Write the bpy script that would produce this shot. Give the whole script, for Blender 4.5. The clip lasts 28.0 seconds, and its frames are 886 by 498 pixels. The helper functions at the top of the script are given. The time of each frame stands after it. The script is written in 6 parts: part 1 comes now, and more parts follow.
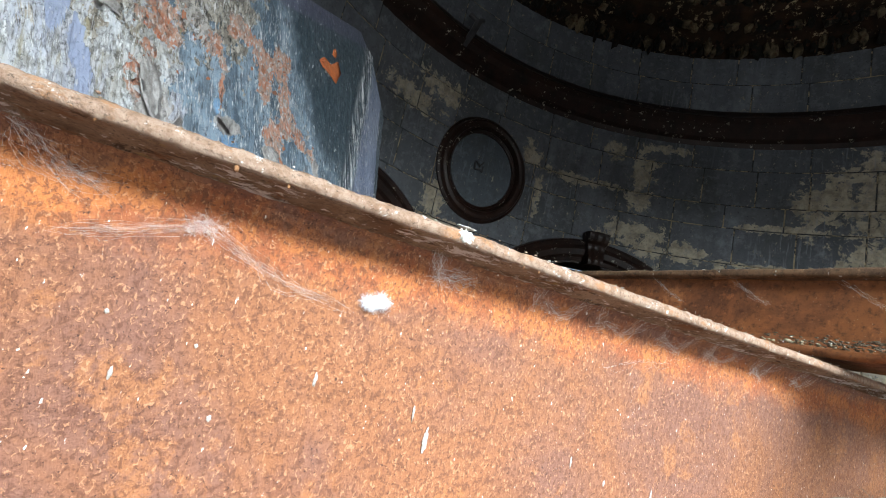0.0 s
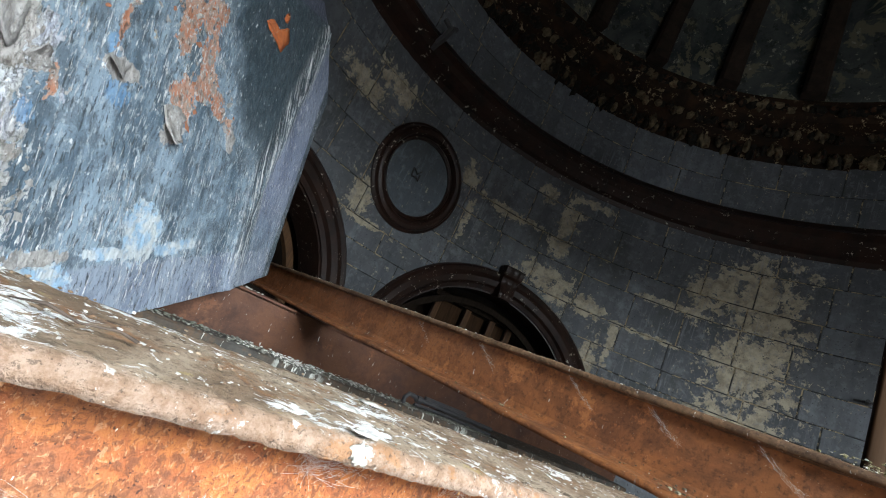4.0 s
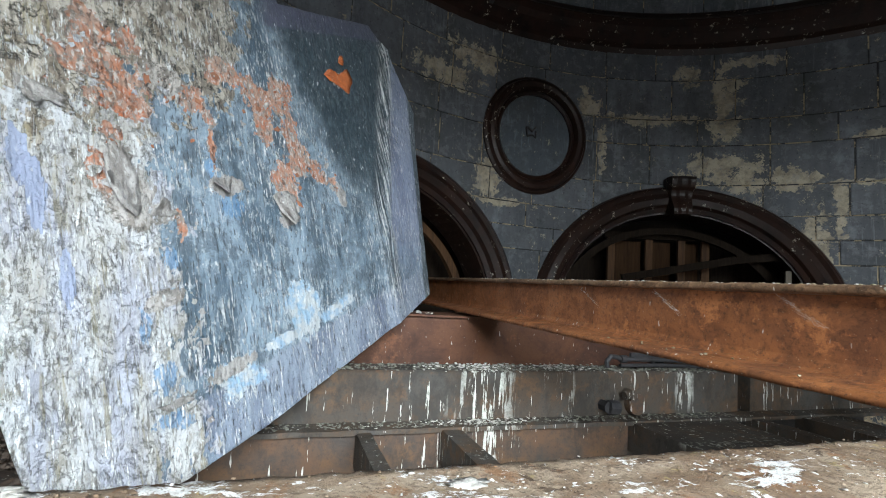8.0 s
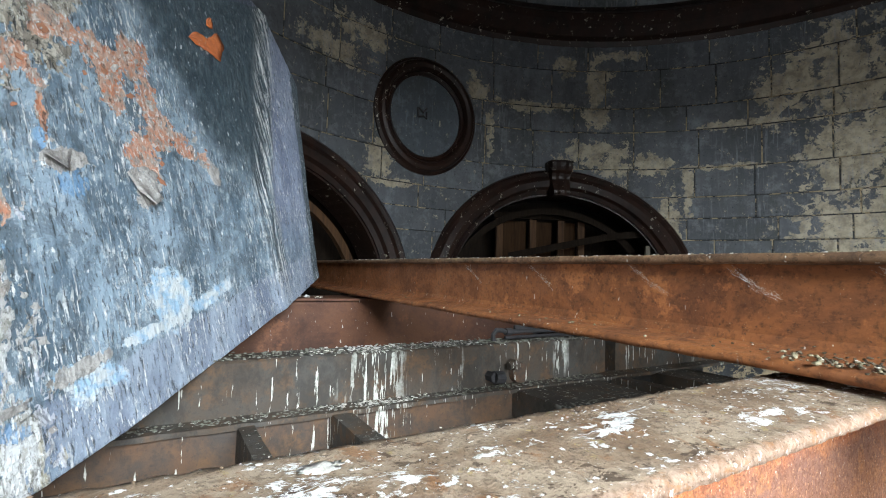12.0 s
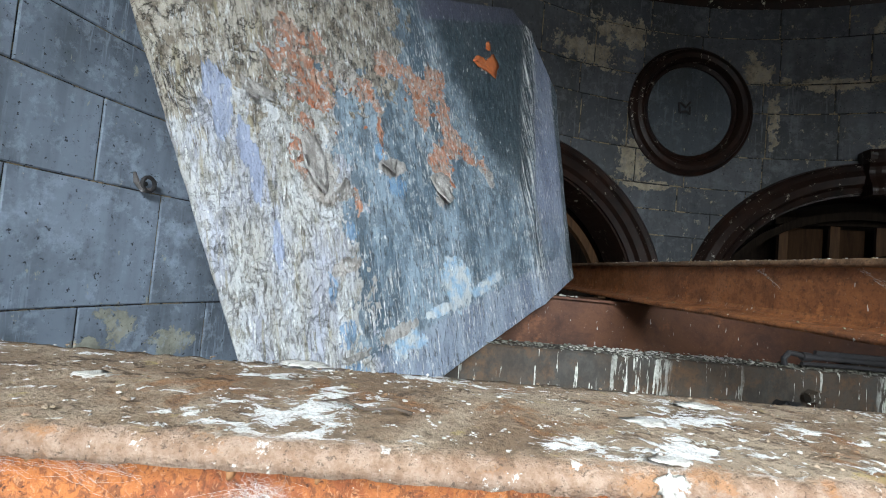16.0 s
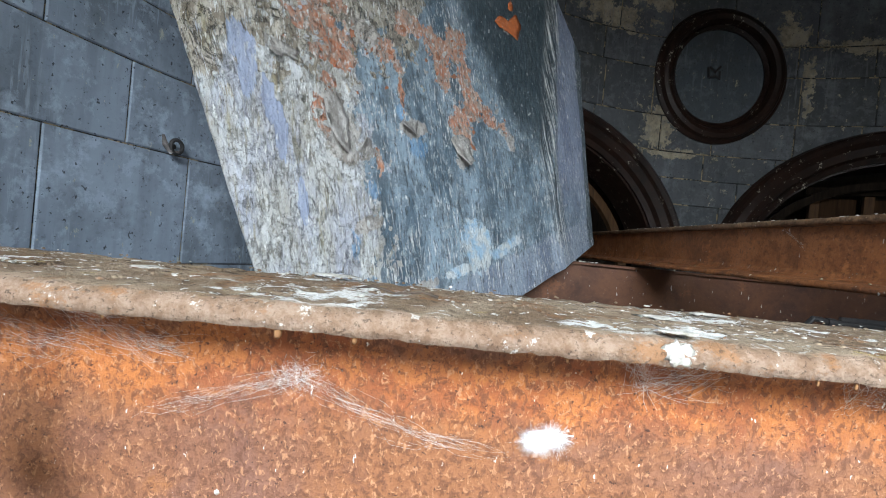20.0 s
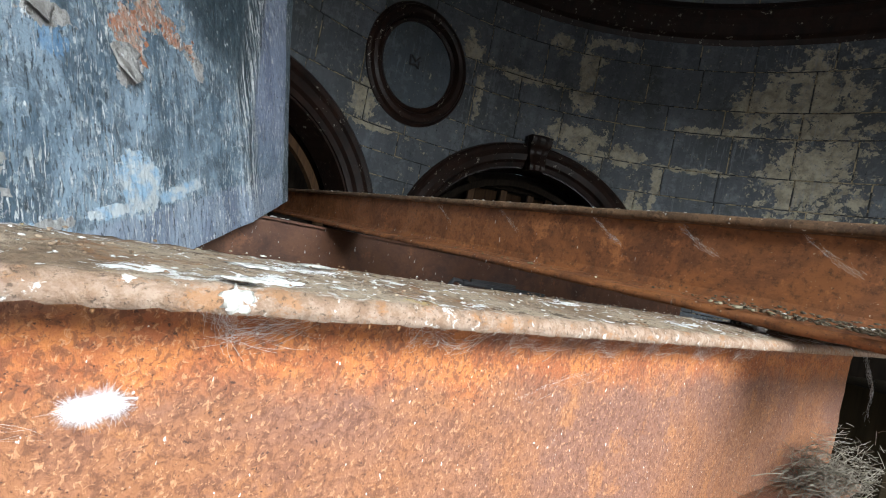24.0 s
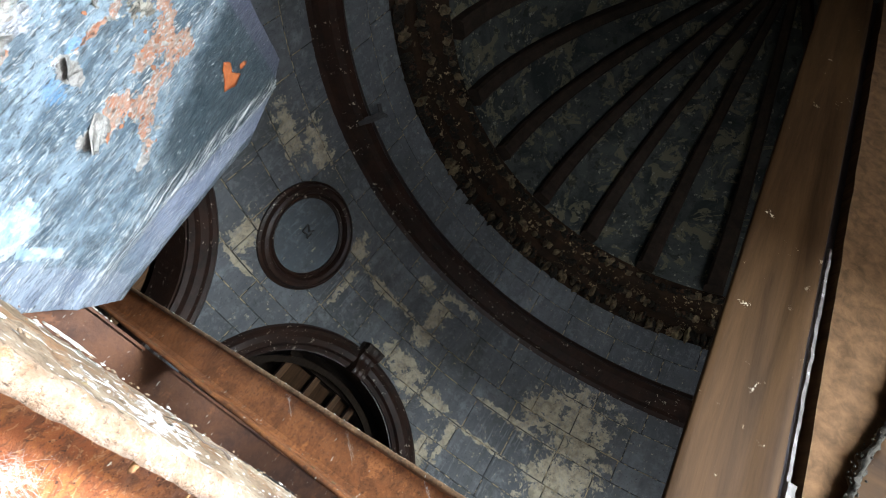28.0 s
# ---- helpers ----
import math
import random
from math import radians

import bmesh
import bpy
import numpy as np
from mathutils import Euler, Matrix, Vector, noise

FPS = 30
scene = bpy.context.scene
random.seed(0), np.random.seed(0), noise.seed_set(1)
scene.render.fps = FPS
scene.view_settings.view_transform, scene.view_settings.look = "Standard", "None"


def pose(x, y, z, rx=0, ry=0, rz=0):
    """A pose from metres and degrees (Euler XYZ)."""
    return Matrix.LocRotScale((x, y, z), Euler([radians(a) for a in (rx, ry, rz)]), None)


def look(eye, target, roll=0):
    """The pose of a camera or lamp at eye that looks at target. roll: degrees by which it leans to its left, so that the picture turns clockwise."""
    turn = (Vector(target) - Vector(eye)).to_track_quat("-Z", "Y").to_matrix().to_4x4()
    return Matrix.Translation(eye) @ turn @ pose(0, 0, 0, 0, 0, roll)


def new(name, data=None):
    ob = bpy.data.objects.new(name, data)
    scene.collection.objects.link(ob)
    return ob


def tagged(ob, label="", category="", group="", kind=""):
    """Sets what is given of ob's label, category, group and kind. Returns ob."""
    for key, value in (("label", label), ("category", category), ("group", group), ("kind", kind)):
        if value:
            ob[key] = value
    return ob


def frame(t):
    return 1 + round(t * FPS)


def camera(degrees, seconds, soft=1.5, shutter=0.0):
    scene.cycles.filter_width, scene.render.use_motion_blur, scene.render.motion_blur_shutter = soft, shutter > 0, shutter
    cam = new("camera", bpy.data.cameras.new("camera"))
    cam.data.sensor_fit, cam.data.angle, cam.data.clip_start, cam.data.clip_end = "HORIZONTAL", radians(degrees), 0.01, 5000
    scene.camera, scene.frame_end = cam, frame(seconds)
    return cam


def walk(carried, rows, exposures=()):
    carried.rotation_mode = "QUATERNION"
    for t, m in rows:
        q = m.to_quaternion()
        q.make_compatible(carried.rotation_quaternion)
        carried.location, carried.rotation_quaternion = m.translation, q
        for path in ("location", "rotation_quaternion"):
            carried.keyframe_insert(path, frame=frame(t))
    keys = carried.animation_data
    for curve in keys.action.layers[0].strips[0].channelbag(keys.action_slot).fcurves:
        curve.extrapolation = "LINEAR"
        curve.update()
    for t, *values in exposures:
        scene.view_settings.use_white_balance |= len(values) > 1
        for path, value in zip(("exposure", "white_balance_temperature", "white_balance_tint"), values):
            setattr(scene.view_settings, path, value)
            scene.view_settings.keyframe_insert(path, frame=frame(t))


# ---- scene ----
cam = camera(87.2, 28.0, 1.0)
PATH = [
    (0, (-0.256, 0.129, 1.625), (-0.294, 2.095, 1.99), 13.2),
    (0.5, (-0.267, 0.124, 1.638), (-0.14, 2.078, 2.045), 17.6),
    (1, (-0.277, 0.178, 1.684), (-0.09, 2.122, 2.116), 18.8),
    (1.5, (-0.312, 0.184, 1.672), (-0.047, 2.111, 2.138), 21.6),
    (2, (-0.335, 0.219, 1.711), (0.044, 2.113, 2.231), 24.8),
    (2.5, (-0.358, 0.239, 1.75), (0.071, 2.11, 2.313), 26.4),
    (4.5, (-0.297, 0.325, 1.828), (-0.089, 2.279, 2.202), 23.2),
    (5, (-0.299, 0.333, 1.827), (-0.214, 2.314, 2.087), 20.2),
    (5.5, (-0.24, 0.349, 1.852), (-0.345, 2.34, 2.015), 15.4),
    (6, (-0.219, 0.367, 1.89), (-0.478, 2.345, 2.035), 10.4),
    (6.5, (-0.212, 0.394, 1.932), (-0.568, 2.355, 2.093), 7.2),
    (7, (-0.202, 0.397, 1.935), (-0.584, 2.352, 2.112), 5.5),
    (7.5, (-0.196, 0.407, 1.93), (-0.559, 2.366, 2.11), 4.3),
    (8, (-0.182, 0.408, 1.929), (-0.524, 2.371, 2.102), 3.6),
    (8.5, (-0.142, 0.417, 1.928), (-0.438, 2.388, 2.092), 2.5),
    (9, (-0.129, 0.421, 1.926), (-0.325, 2.405, 2.079), 1.2),
    (9.5, (-0.117, 0.423, 1.924), (-0.201, 2.416, 2.066), 0.8),
    (10, (-0.107, 0.429, 1.922), (-0.105, 2.425, 2.046), 0.8),
    (10.5, (-0.107, 0.43, 1.921), (-0.039, 2.425, 2.033), 0.9),
    (11, (-0.112, 0.429, 1.922), (0.004, 2.423, 2.031), 1.3),
    (11.5, (-0.118, 0.427, 1.925), (0.01, 2.419, 2.041), 1.4),
    (13.5, (-0.221, 0.431, 1.912), (-0.506, 2.408, 2.012), 2.3),
    (14, (-0.206, 0.411, 1.89), (-0.679, 2.352, 1.985), 1.9),
    (14.5, (-0.22, 0.379, 1.863), (-0.839, 2.279, 1.952), 2.1),
    (15, (-0.25, 0.359, 1.862), (-0.974, 2.221, 1.964), 3.2),
    (15.5, (-0.255, 0.352, 1.857), (-1.074, 2.174, 1.957), 4.3),
    (16, (-0.255, 0.35, 1.858), (-1.115, 2.153, 1.955), 5.2),
    (16.5, (-0.246, 0.355, 1.86), (-1.121, 2.15, 1.96), 5.5),
    (17, (-0.249, 0.345, 1.86), (-1.212, 2.096, 1.959), 4.2),
    (17.5, (-0.257, 0.342, 1.859), (-1.323, 2.032, 1.952), 3.2),
    (18, (-0.277, 0.325, 1.857), (-1.423, 1.961, 1.943), 2.8),
    (18.5, (-0.278, 0.324, 1.85), (-1.459, 1.936, 1.924), 3.2),
    (19, (-0.267, 0.321, 1.82), (-1.431, 1.947, 1.862), 3.9),
    (19.5, (-0.253, 0.324, 1.801), (-1.314, 2.019, 1.808), 4.7),
    (20, (-0.244, 0.331, 1.799), (-1.17, 2.104, 1.782), 5.5),
    (20.5, (-0.235, 0.339, 1.797), (-1.022, 2.178, 1.769), 6.2),
    (21, (-0.213, 0.356, 1.8), (-0.833, 2.258, 1.769), 6.4),
    (21.5, (-0.206, 0.361, 1.799), (-0.621, 2.317, 1.768), 7.0),
    (22, (-0.198, 0.364, 1.801), (-0.472, 2.344, 1.757), 8.1),
    (22.5, (-0.178, 0.332, 1.806), (-0.284, 2.328, 1.757), 10.0),
    (24.5, (-0.167, 0.385, 1.795), (0.219, 2.348, 1.806), 12.1),
    (25, (-0.214, 0.389, 1.787), (0.301, 2.32, 1.85), 14.9),
    (25.5, (-0.272, 0.366, 1.781), (0.379, 2.243, 2.01), 20.2),
    (26, (-0.315, 0.317, 1.785), (0.465, 2.107, 2.219), 24.9),
    (26.5, (-0.349, 0.297, 1.779), (0.476, 2.007, 2.408), 27.7),
    (27, (-0.444, 0.238, 1.78), (0.257, 1.941, 2.562), 30.9),
    (27.5, (-0.512, 0.195, 1.755), (0.061, 1.884, 2.661), 35.0),
    (28, (-0.518, 0.189, 1.789), (0.045, 1.847, 2.756), 37.4),
]
EXPOSURES = [(0.0, 0.22), (2.5, 0.34), (5.0, 0.33), (6.0, 0.26), (8.0, 0.42), (11.0, 0.55), (14.0, 0.25), (17.0, 0.1), (20.0, -0.05), (22.5, 0.04), (25.0, 0.26), (26.5, 0.83), (28.0, 1.25)]
walk(cam, [(t, look(eye, target, roll)) for t, eye, target, roll in PATH], EXPOSURES)

# ---------------------------------------------------------------- light
world = bpy.data.worlds.new("world")
scene.world = world
world.use_nodes = True
wn = world.node_tree
sky = wn.nodes.new("ShaderNodeTexSky")
sky.sky_type, sky.sun_disc = "NISHITA", False
sky.sun_elevation, sky.sun_rotation = radians(50), radians(200)
wn.links.new(sky.outputs[0], wn.nodes["Background"].inputs[0])
wn.nodes["Background"].inputs[1].default_value = 0.10

CX, CY, R = 1.623, 2.080, 4.014          # axis and inner radius of the drum
ZC1, ZC1T = 4.86, 5.36                   # first cornice ring
ZC2, ZSPRING = 6.22, 6.98                # bracketed cornice and the springing of the dome


def area(name, eye, target, sx, sy, watts, colour):
    la = bpy.data.lights.new(name, "AREA")
    la.shape, la.size, la.size_y, la.energy, la.color = "RECTANGLE", sx, sy, watts, colour
    ob = new(name, la)
    ob.matrix_world = look(eye, target)
    return ob


def drum_xy(az, r):
    a = radians(az)
    return CX + r * math.cos(a), CY + r * math.sin(a)


# daylight falls steeply through the tall opening in the drum behind the camera
OPEN = (246.0, 312.0, 0.9, 3.85)
lx, ly = drum_xy(278, R + 2.3)
area("daylight_sky", (lx, ly, 4.95), (0.2, 2.6, 1.6), 4.8, 2.5, 2950, (0.83, 0.93, 1.0))
area("daylight_ground", (lx, ly, 1.5), (0.6, 4.0, 3.0), 4.6, 1.6, 210, (0.88, 0.94, 1.0))


# ---------------------------------------------------------------- materials
class Nodes:
    """A short hand for node materials."""

    def __init__(self, name):
        self.mat = bpy.data.materials.new(name)
        self.mat.use_nodes = True
        self.t = self.mat.node_tree
        self.b = self.t.nodes["Principled BSDF"]
        self.co = self.t.nodes.new("ShaderNodeTexCoord").outputs["Object"]

    def put(self, node, key, value):
        if hasattr(value, "is_linked"):
            self.t.links.new(value, node.inputs[key])
        else:
            node.inputs[key].default_value = value

    def at(self, scale=(1, 1, 1), loc=(0, 0, 0), rot=(0, 0, 0)):
        n = self.t.nodes.new("ShaderNodeMapping")
        self.put(n, "Vector", self.co)
        n.inputs["Scale"].default_value, n.inputs["Location"].default_value = scale, loc
        n.inputs["Rotation"].default_value = [radians(v) for v in rot]
        return n.outputs[0]

    def noise(self, scale, detail=6, rough=0.6, vec=None, warp=0.0):
        n = self.t.nodes.new("ShaderNodeTexNoise")
        self.put(n, "Vector", vec or self.co)
        for k, v in (("Scale", scale), ("Detail", detail), ("Roughness", rough), ("Distortion", warp)):
            n.inputs[k].default_value = v
        return n.outputs["Fac"]

    def cells(self, scale, vec=None, feature="F1", out="Distance"):
        n = self.t.nodes.new("ShaderNodeTexVoronoi")
        n.feature = feature
        self.put(n, "Vector", vec or self.co)
        n.inputs["Scale"].default_value = scale
        return n.outputs[out]

    def ramp(self, fac, *stops):
        n = self.t.nodes.new("ShaderNodeValToRGB")
        self.put(n, "Fac", fac)
        e = n.color_ramp.elements
        while len(e) < len(stops):
            e.new(0.5)
        for el, (p, c) in zip(e, stops):
            el.position = p
            el.color = (c, c, c, 1) if isinstance(c, (int, float)) else (*c, 1)
        return n.outputs[0]

    def step(self, fac, lo, hi):
        n = self.t.nodes.new("ShaderNodeMapRange")
        self.put(n, "Value", fac)
        n.inputs["From Min"].default_value, n.inputs["From Max"].default_value = lo, hi
        return n.outputs[0]

    def mix(self, fac, a, b):
        n = self.t.nodes.new("ShaderNodeMix")
        n.data_type = "RGBA"
        self.put(n, 0, fac)
        for key, v in ((6, a), (7, b)):
            self.put(n, key, (*v, 1) if isinstance(v, tuple) and len(v) == 3 else v)
        return n.outputs[2]

    def math(self, op, a, b=0.0, c=0.0):
        n = self.t.nodes.new("ShaderNodeMath")
        n.operation = op
        self.put(n, 0, a)
        self.put(n, 1, b)
        self.put(n, 2, c)
        return n.outputs[0]

    def blob(self, c, r, wobble=None, edge=0.12, rot=0.0):
        """A worn patch with a ragged edge round the place c with radii r: 1 inside, 0 outside."""
        m = self.t.nodes.new("ShaderNodeMapping")
        m.vector_type = "TEXTURE"
        self.put(m, "Vector", self.co)
        m.inputs["Location"].default_value = c
        m.inputs["Rotation"].default_value = (0, 0, radians(rot))
        m.inputs["Scale"].default_value = r
        n = self.t.nodes.new("ShaderNodeVectorMath")
        n.operation = "LENGTH"
        self.put(n, 0, m.outputs[0])
        d = n.outputs["Value"] if wobble is None else self.math("ADD", n.outputs["Value"], wobble)
        return self.step(d, 1.0 + edge, 1.0 - edge)

    def union(self, *masks):
        out = masks[0]
        for m in masks[1:]:
            out = self.math("MAXIMUM", out, m)
        return out

    def z(self):
        n = self.t.nodes.new("ShaderNodeSeparateXYZ")
        self.put(n, 0, self.co)
        return n.outputs

    def done(self, colour, rough=0.8, metal=0.0, height=None, bump=0.5, dist=0.01, spec=None):
        self.put(self.b, "Base Color", (*colour, 1) if isinstance(colour, tuple) else colour)
        self.put(self.b, "Roughness", rough)
        self.put(self.b, "Metallic", metal)
        if spec is not None:
            self.put(self.b, "Specular IOR Level", spec)
        if height is not None:
            n = self.t.nodes.new("ShaderNodeBump")
            n.inputs["Strength"].default_value, n.inputs["Distance"].default_value = bump, dist
            self.put(n, "Height", height)
            self.t.links.new(n.outputs[0], self.b.inputs["Normal"])
        return self.mat

    def chance(self):
        return self.t.nodes.new("ShaderNodeObjectInfo").outputs["Random"]


def rust(name, base, light, dark, scale, droppings=0.0, grain=330, specks=0.4):
    n = Nodes(name)
    big = n.noise(scale * 0.35, 6, 0.65, warp=0.8)
    mid = n.noise(scale * 2.2, 9, 0.75, warp=0.4)
    fine = n.noise(grain, 4, 0.7)
    grit = n.noise(grain * 0.42, 6, 0.75)
    c = n.mix(n.step(big, 0.38, 0.62), base, light)
    c = n.mix(n.math("MULTIPLY", n.step(mid, 0.47, 0.62), 0.7), c, dark)
    c = n.mix(n.math("MULTIPLY", n.step(n.noise(scale * 1.7, 8, 0.74, n.at(loc=(7, 5, 2))), 0.56, 0.62), 0.75), c, tuple(min(1.0, v * 1.6) for v in light))
    c = n.mix(n.math("MULTIPLY", n.step(grit, 0.50, 0.64), 0.8 * specks), c, tuple(v * 0.62 for v in dark))
    c = n.mix(n.math("MULTIPLY", n.step(n.noise(grain * 0.3, 5, 0.7, n.at(loc=(5, 2, 9))), 0.58, 0.68), 0.55 * specks), c, tuple(min(1, v * 1.55) for v in light))
    c = n.mix(n.math("MULTIPLY", n.step(fine, 0.66, 0.70), 0.8 * specks), c, (0.60, 0.47, 0.33))
    c = n.mix(n.math("MULTIPLY", n.step(n.noise(grain * 0.8, 3, 0.6, n.at(loc=(1, 8, 3))), 0.64, 0.7), 0.8 * specks), c, (0.05, 0.026, 0.02))
    if droppings:
        d = n.noise(1.0, 2, 0.5, n.at((75, 75, 22)))
        f = n.math("MULTIPLY", n.step(d, 0.715, 0.735), n.step(n.noise(2.6, 3, 0.5), 0.40, 0.55))
        c = n.mix(n.math("MULTIPLY", f, droppings), c, (0.78, 0.78, 0.74))
    h = n.math("ADD", n.math("MULTIPLY", grit, 0.9), n.math("ADD", mid, n.math("MULTIPLY", fine, 0.35)))
    return n.done(c, n.ramp(mid, (0.3, 0.42), (0.7, 0.8)), 0.0, h, 0.6, 0.004, 0.35)




def flaky_rust():
    """Bright scaling rust: small lifted flakes in orange and pinkish brown."""
    n = Nodes("rust_orange")
    mul = lambda a, b: n.math("MULTIPLY", a, b)
    broad = n.noise(3.2, 7, 0.7, warp=0.6)
    patch = n.noise(17, 8, 0.74, warp=0.5)
    scale_a = n.noise(150, 5, 0.72, n.at((1, 1, 0.8)), 0.6)
    scale_b = n.noise(210, 4, 0.68, n.at((1, 1, 0.7), (4, 9, 2)), 0.8)
    c = n.mix(n.step(broad, 0.42, 0.58), (0.275, 0.115, 0.053), (0.205, 0.098, 0.066))
    c = n.mix(mul(n.step(patch, 0.54, 0.62), 0.6), c, (0.155, 0.066, 0.042))
    c = n.mix(mul(n.step(n.noise(9, 8, 0.74, n.at(loc=(7, 5, 2))), 0.56, 0.62), 0.6), c, (0.37, 0.152, 0.058))
    h = n.math("ADD", n.z()[2], mul(n.math("SUBTRACT", n.noise(12, 8, 0.74), 0.5), 0.14))
    band = mul(n.step(h, 1.638, 1.675), n.step(h, 1.722, 1.70))
    c = n.mix(mul(band, 0.85), c, n.mix(n.step(patch, 0.45, 0.56), (0.46, 0.155, 0.045), (0.31, 0.092, 0.032)))
    c = n.mix(mul(n.step(scale_a, 0.49, 0.58), 0.68), c, (0.115, 0.045, 0.025))
    c = n.mix(mul(n.step(scale_b, 0.57, 0.63), 0.6), c, (0.54, 0.27, 0.14))
    c = n.mix(mul(n.step(n.noise(260, 3, 0.6, n.at(loc=(1, 8, 3))), 0.64, 0.69), 0.85), c, (0.05, 0.024, 0.018))
    c = n.mix(mul(n.step(n.noise(170, 3, 0.6, n.at((1, 1, 0.5), (6, 1, 3))), 0.70, 0.72), 0.9), c, (0.80, 0.74, 0.66))
    tall = n.math("ADD", scale_a, n.math("ADD", mul(scale_b, 0.8), mul(patch, 0.8)))
    return n.done(c, 0.78, 0.0, tall, 0.75, 0.006, 0.3)


RUST_NEAR = flaky_rust()
RUST_FAR = rust("rust_brown", (0.205, 0.072, 0.024), (0.31, 0.115, 0.040), (0.100, 0.037, 0.018), 3, 0.8, 130, 0.85)
RUST_EDGE = rust("rust_grey_brown", (0.110, 0.056, 0.028), (0.19, 0.110, 0.060), (0.055, 0.030, 0.018), 5, 0.9, 150, 0.9)
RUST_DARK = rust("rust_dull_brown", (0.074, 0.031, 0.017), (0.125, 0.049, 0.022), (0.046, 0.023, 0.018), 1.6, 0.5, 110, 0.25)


def crusted():
    """Brown crust of old droppings: grit, ochre stains, chalk-white splashes with ragged edges."""
    n = Nodes("crusted_flange")
    mul, add, sub, top = (lambda a, b: n.math("MULTIPLY", a, b)), (lambda a, b: n.math("ADD", a, b)), (lambda a, b: n.math("SUBTRACT", a, b)), (lambda a, b: n.math("MAXIMUM", a, b))
    big = n.noise(7, 7, 0.7, warp=0.8)
    fine = n.noise(240, 5, 0.72)
    lump = n.noise(70, 7, 0.72)
    y = n.z()[1]
    c = n.mix(n.step(big, 0.40, 0.58), (0.225, 0.145, 0.088), (0.40, 0.305, 0.215))
    c = n.mix(mul(n.step(n.noise(16, 8, 0.72, warp=0.5), 0.54, 0.62), 0.8), c, (0.27, 0.125, 0.05))
    c = n.mix(mul(n.step(n.noise(20, 7, 0.72, n.at(loc=(3, 7, 1))), 0.60, 0.66), 0.8), c, (0.44, 0.33, 0.13))
    c = n.mix(mul(n.step(lump, 0.52, 0.60), 0.55), c, (0.12, 0.080, 0.052))
    c = n.mix(mul(n.step(n.noise(1, 7, 0.72, n.at((20, 38, 38), (5, 2, 1)), 0.5), 0.585, 0.61), 0.85), c, (0.070, 0.042, 0.024))
    # white splashes gather in places and break up into flecks
    gather = n.noise(8.5, 5, 0.62, n.at((0.8, 1.5, 1), (1, 4, 2)))
    flecks = n.noise(48, 9, 0.76, n.at((0.7, 1.2, 1), (2, 2, 6)), 0.6)
    white = n.step(add(mul(gather, 1.2), mul(flecks, 1.1)), 1.275, 1.31)
    drops = n.step(n.noise(85, 4, 0.6, n.at(loc=(2, 2, 2))), 0.635, 0.66)
    white = mul(top(white, drops), n.step(y, 0.006, 0.02))
    front = n.step(add(y, mul(sub(lump, 0.5), 0.03)), 0.016, 0.004)
    c = n.mix(mul(front, 0.9), c, n.mix(n.step(lump, 0.42, 0.58), (0.38, 0.265, 0.195), (0.25, 0.15, 0.095)))
    c = n.mix(mul(mul(front, n.step(n.noise(22, 8, 0.74, n.at((1, 1, 1.6), (9, 1, 1))), 0.54, 0.60)), 0.7), c, (0.34, 0.155, 0.06))
    c = n.mix(mul(front, mul(n.step(n.noise(60, 6, 0.74, n.at(loc=(9, 5, 1))), 0.60, 0.64), 0.8)), c, (0.78, 0.74, 0.68))
    c = n.mix(mul(white, 0.95), c, n.mix(n.step(fine, 0.40, 0.62), (0.95, 0.94, 0.92), (0.80, 0.76, 0.71)))
    c = n.mix(mul(n.step(fine, 0.57, 0.63), mul(sub(1.0, mul(white, 0.6)), 0.7)), c, (0.075, 0.052, 0.036))
    h = add(mul(fine, 0.4), add(lump, mul(white, 0.45)))
    return n.done(c, 0.88, 0, h, 1.0, 0.008, 0.3)


CRUST = crusted()


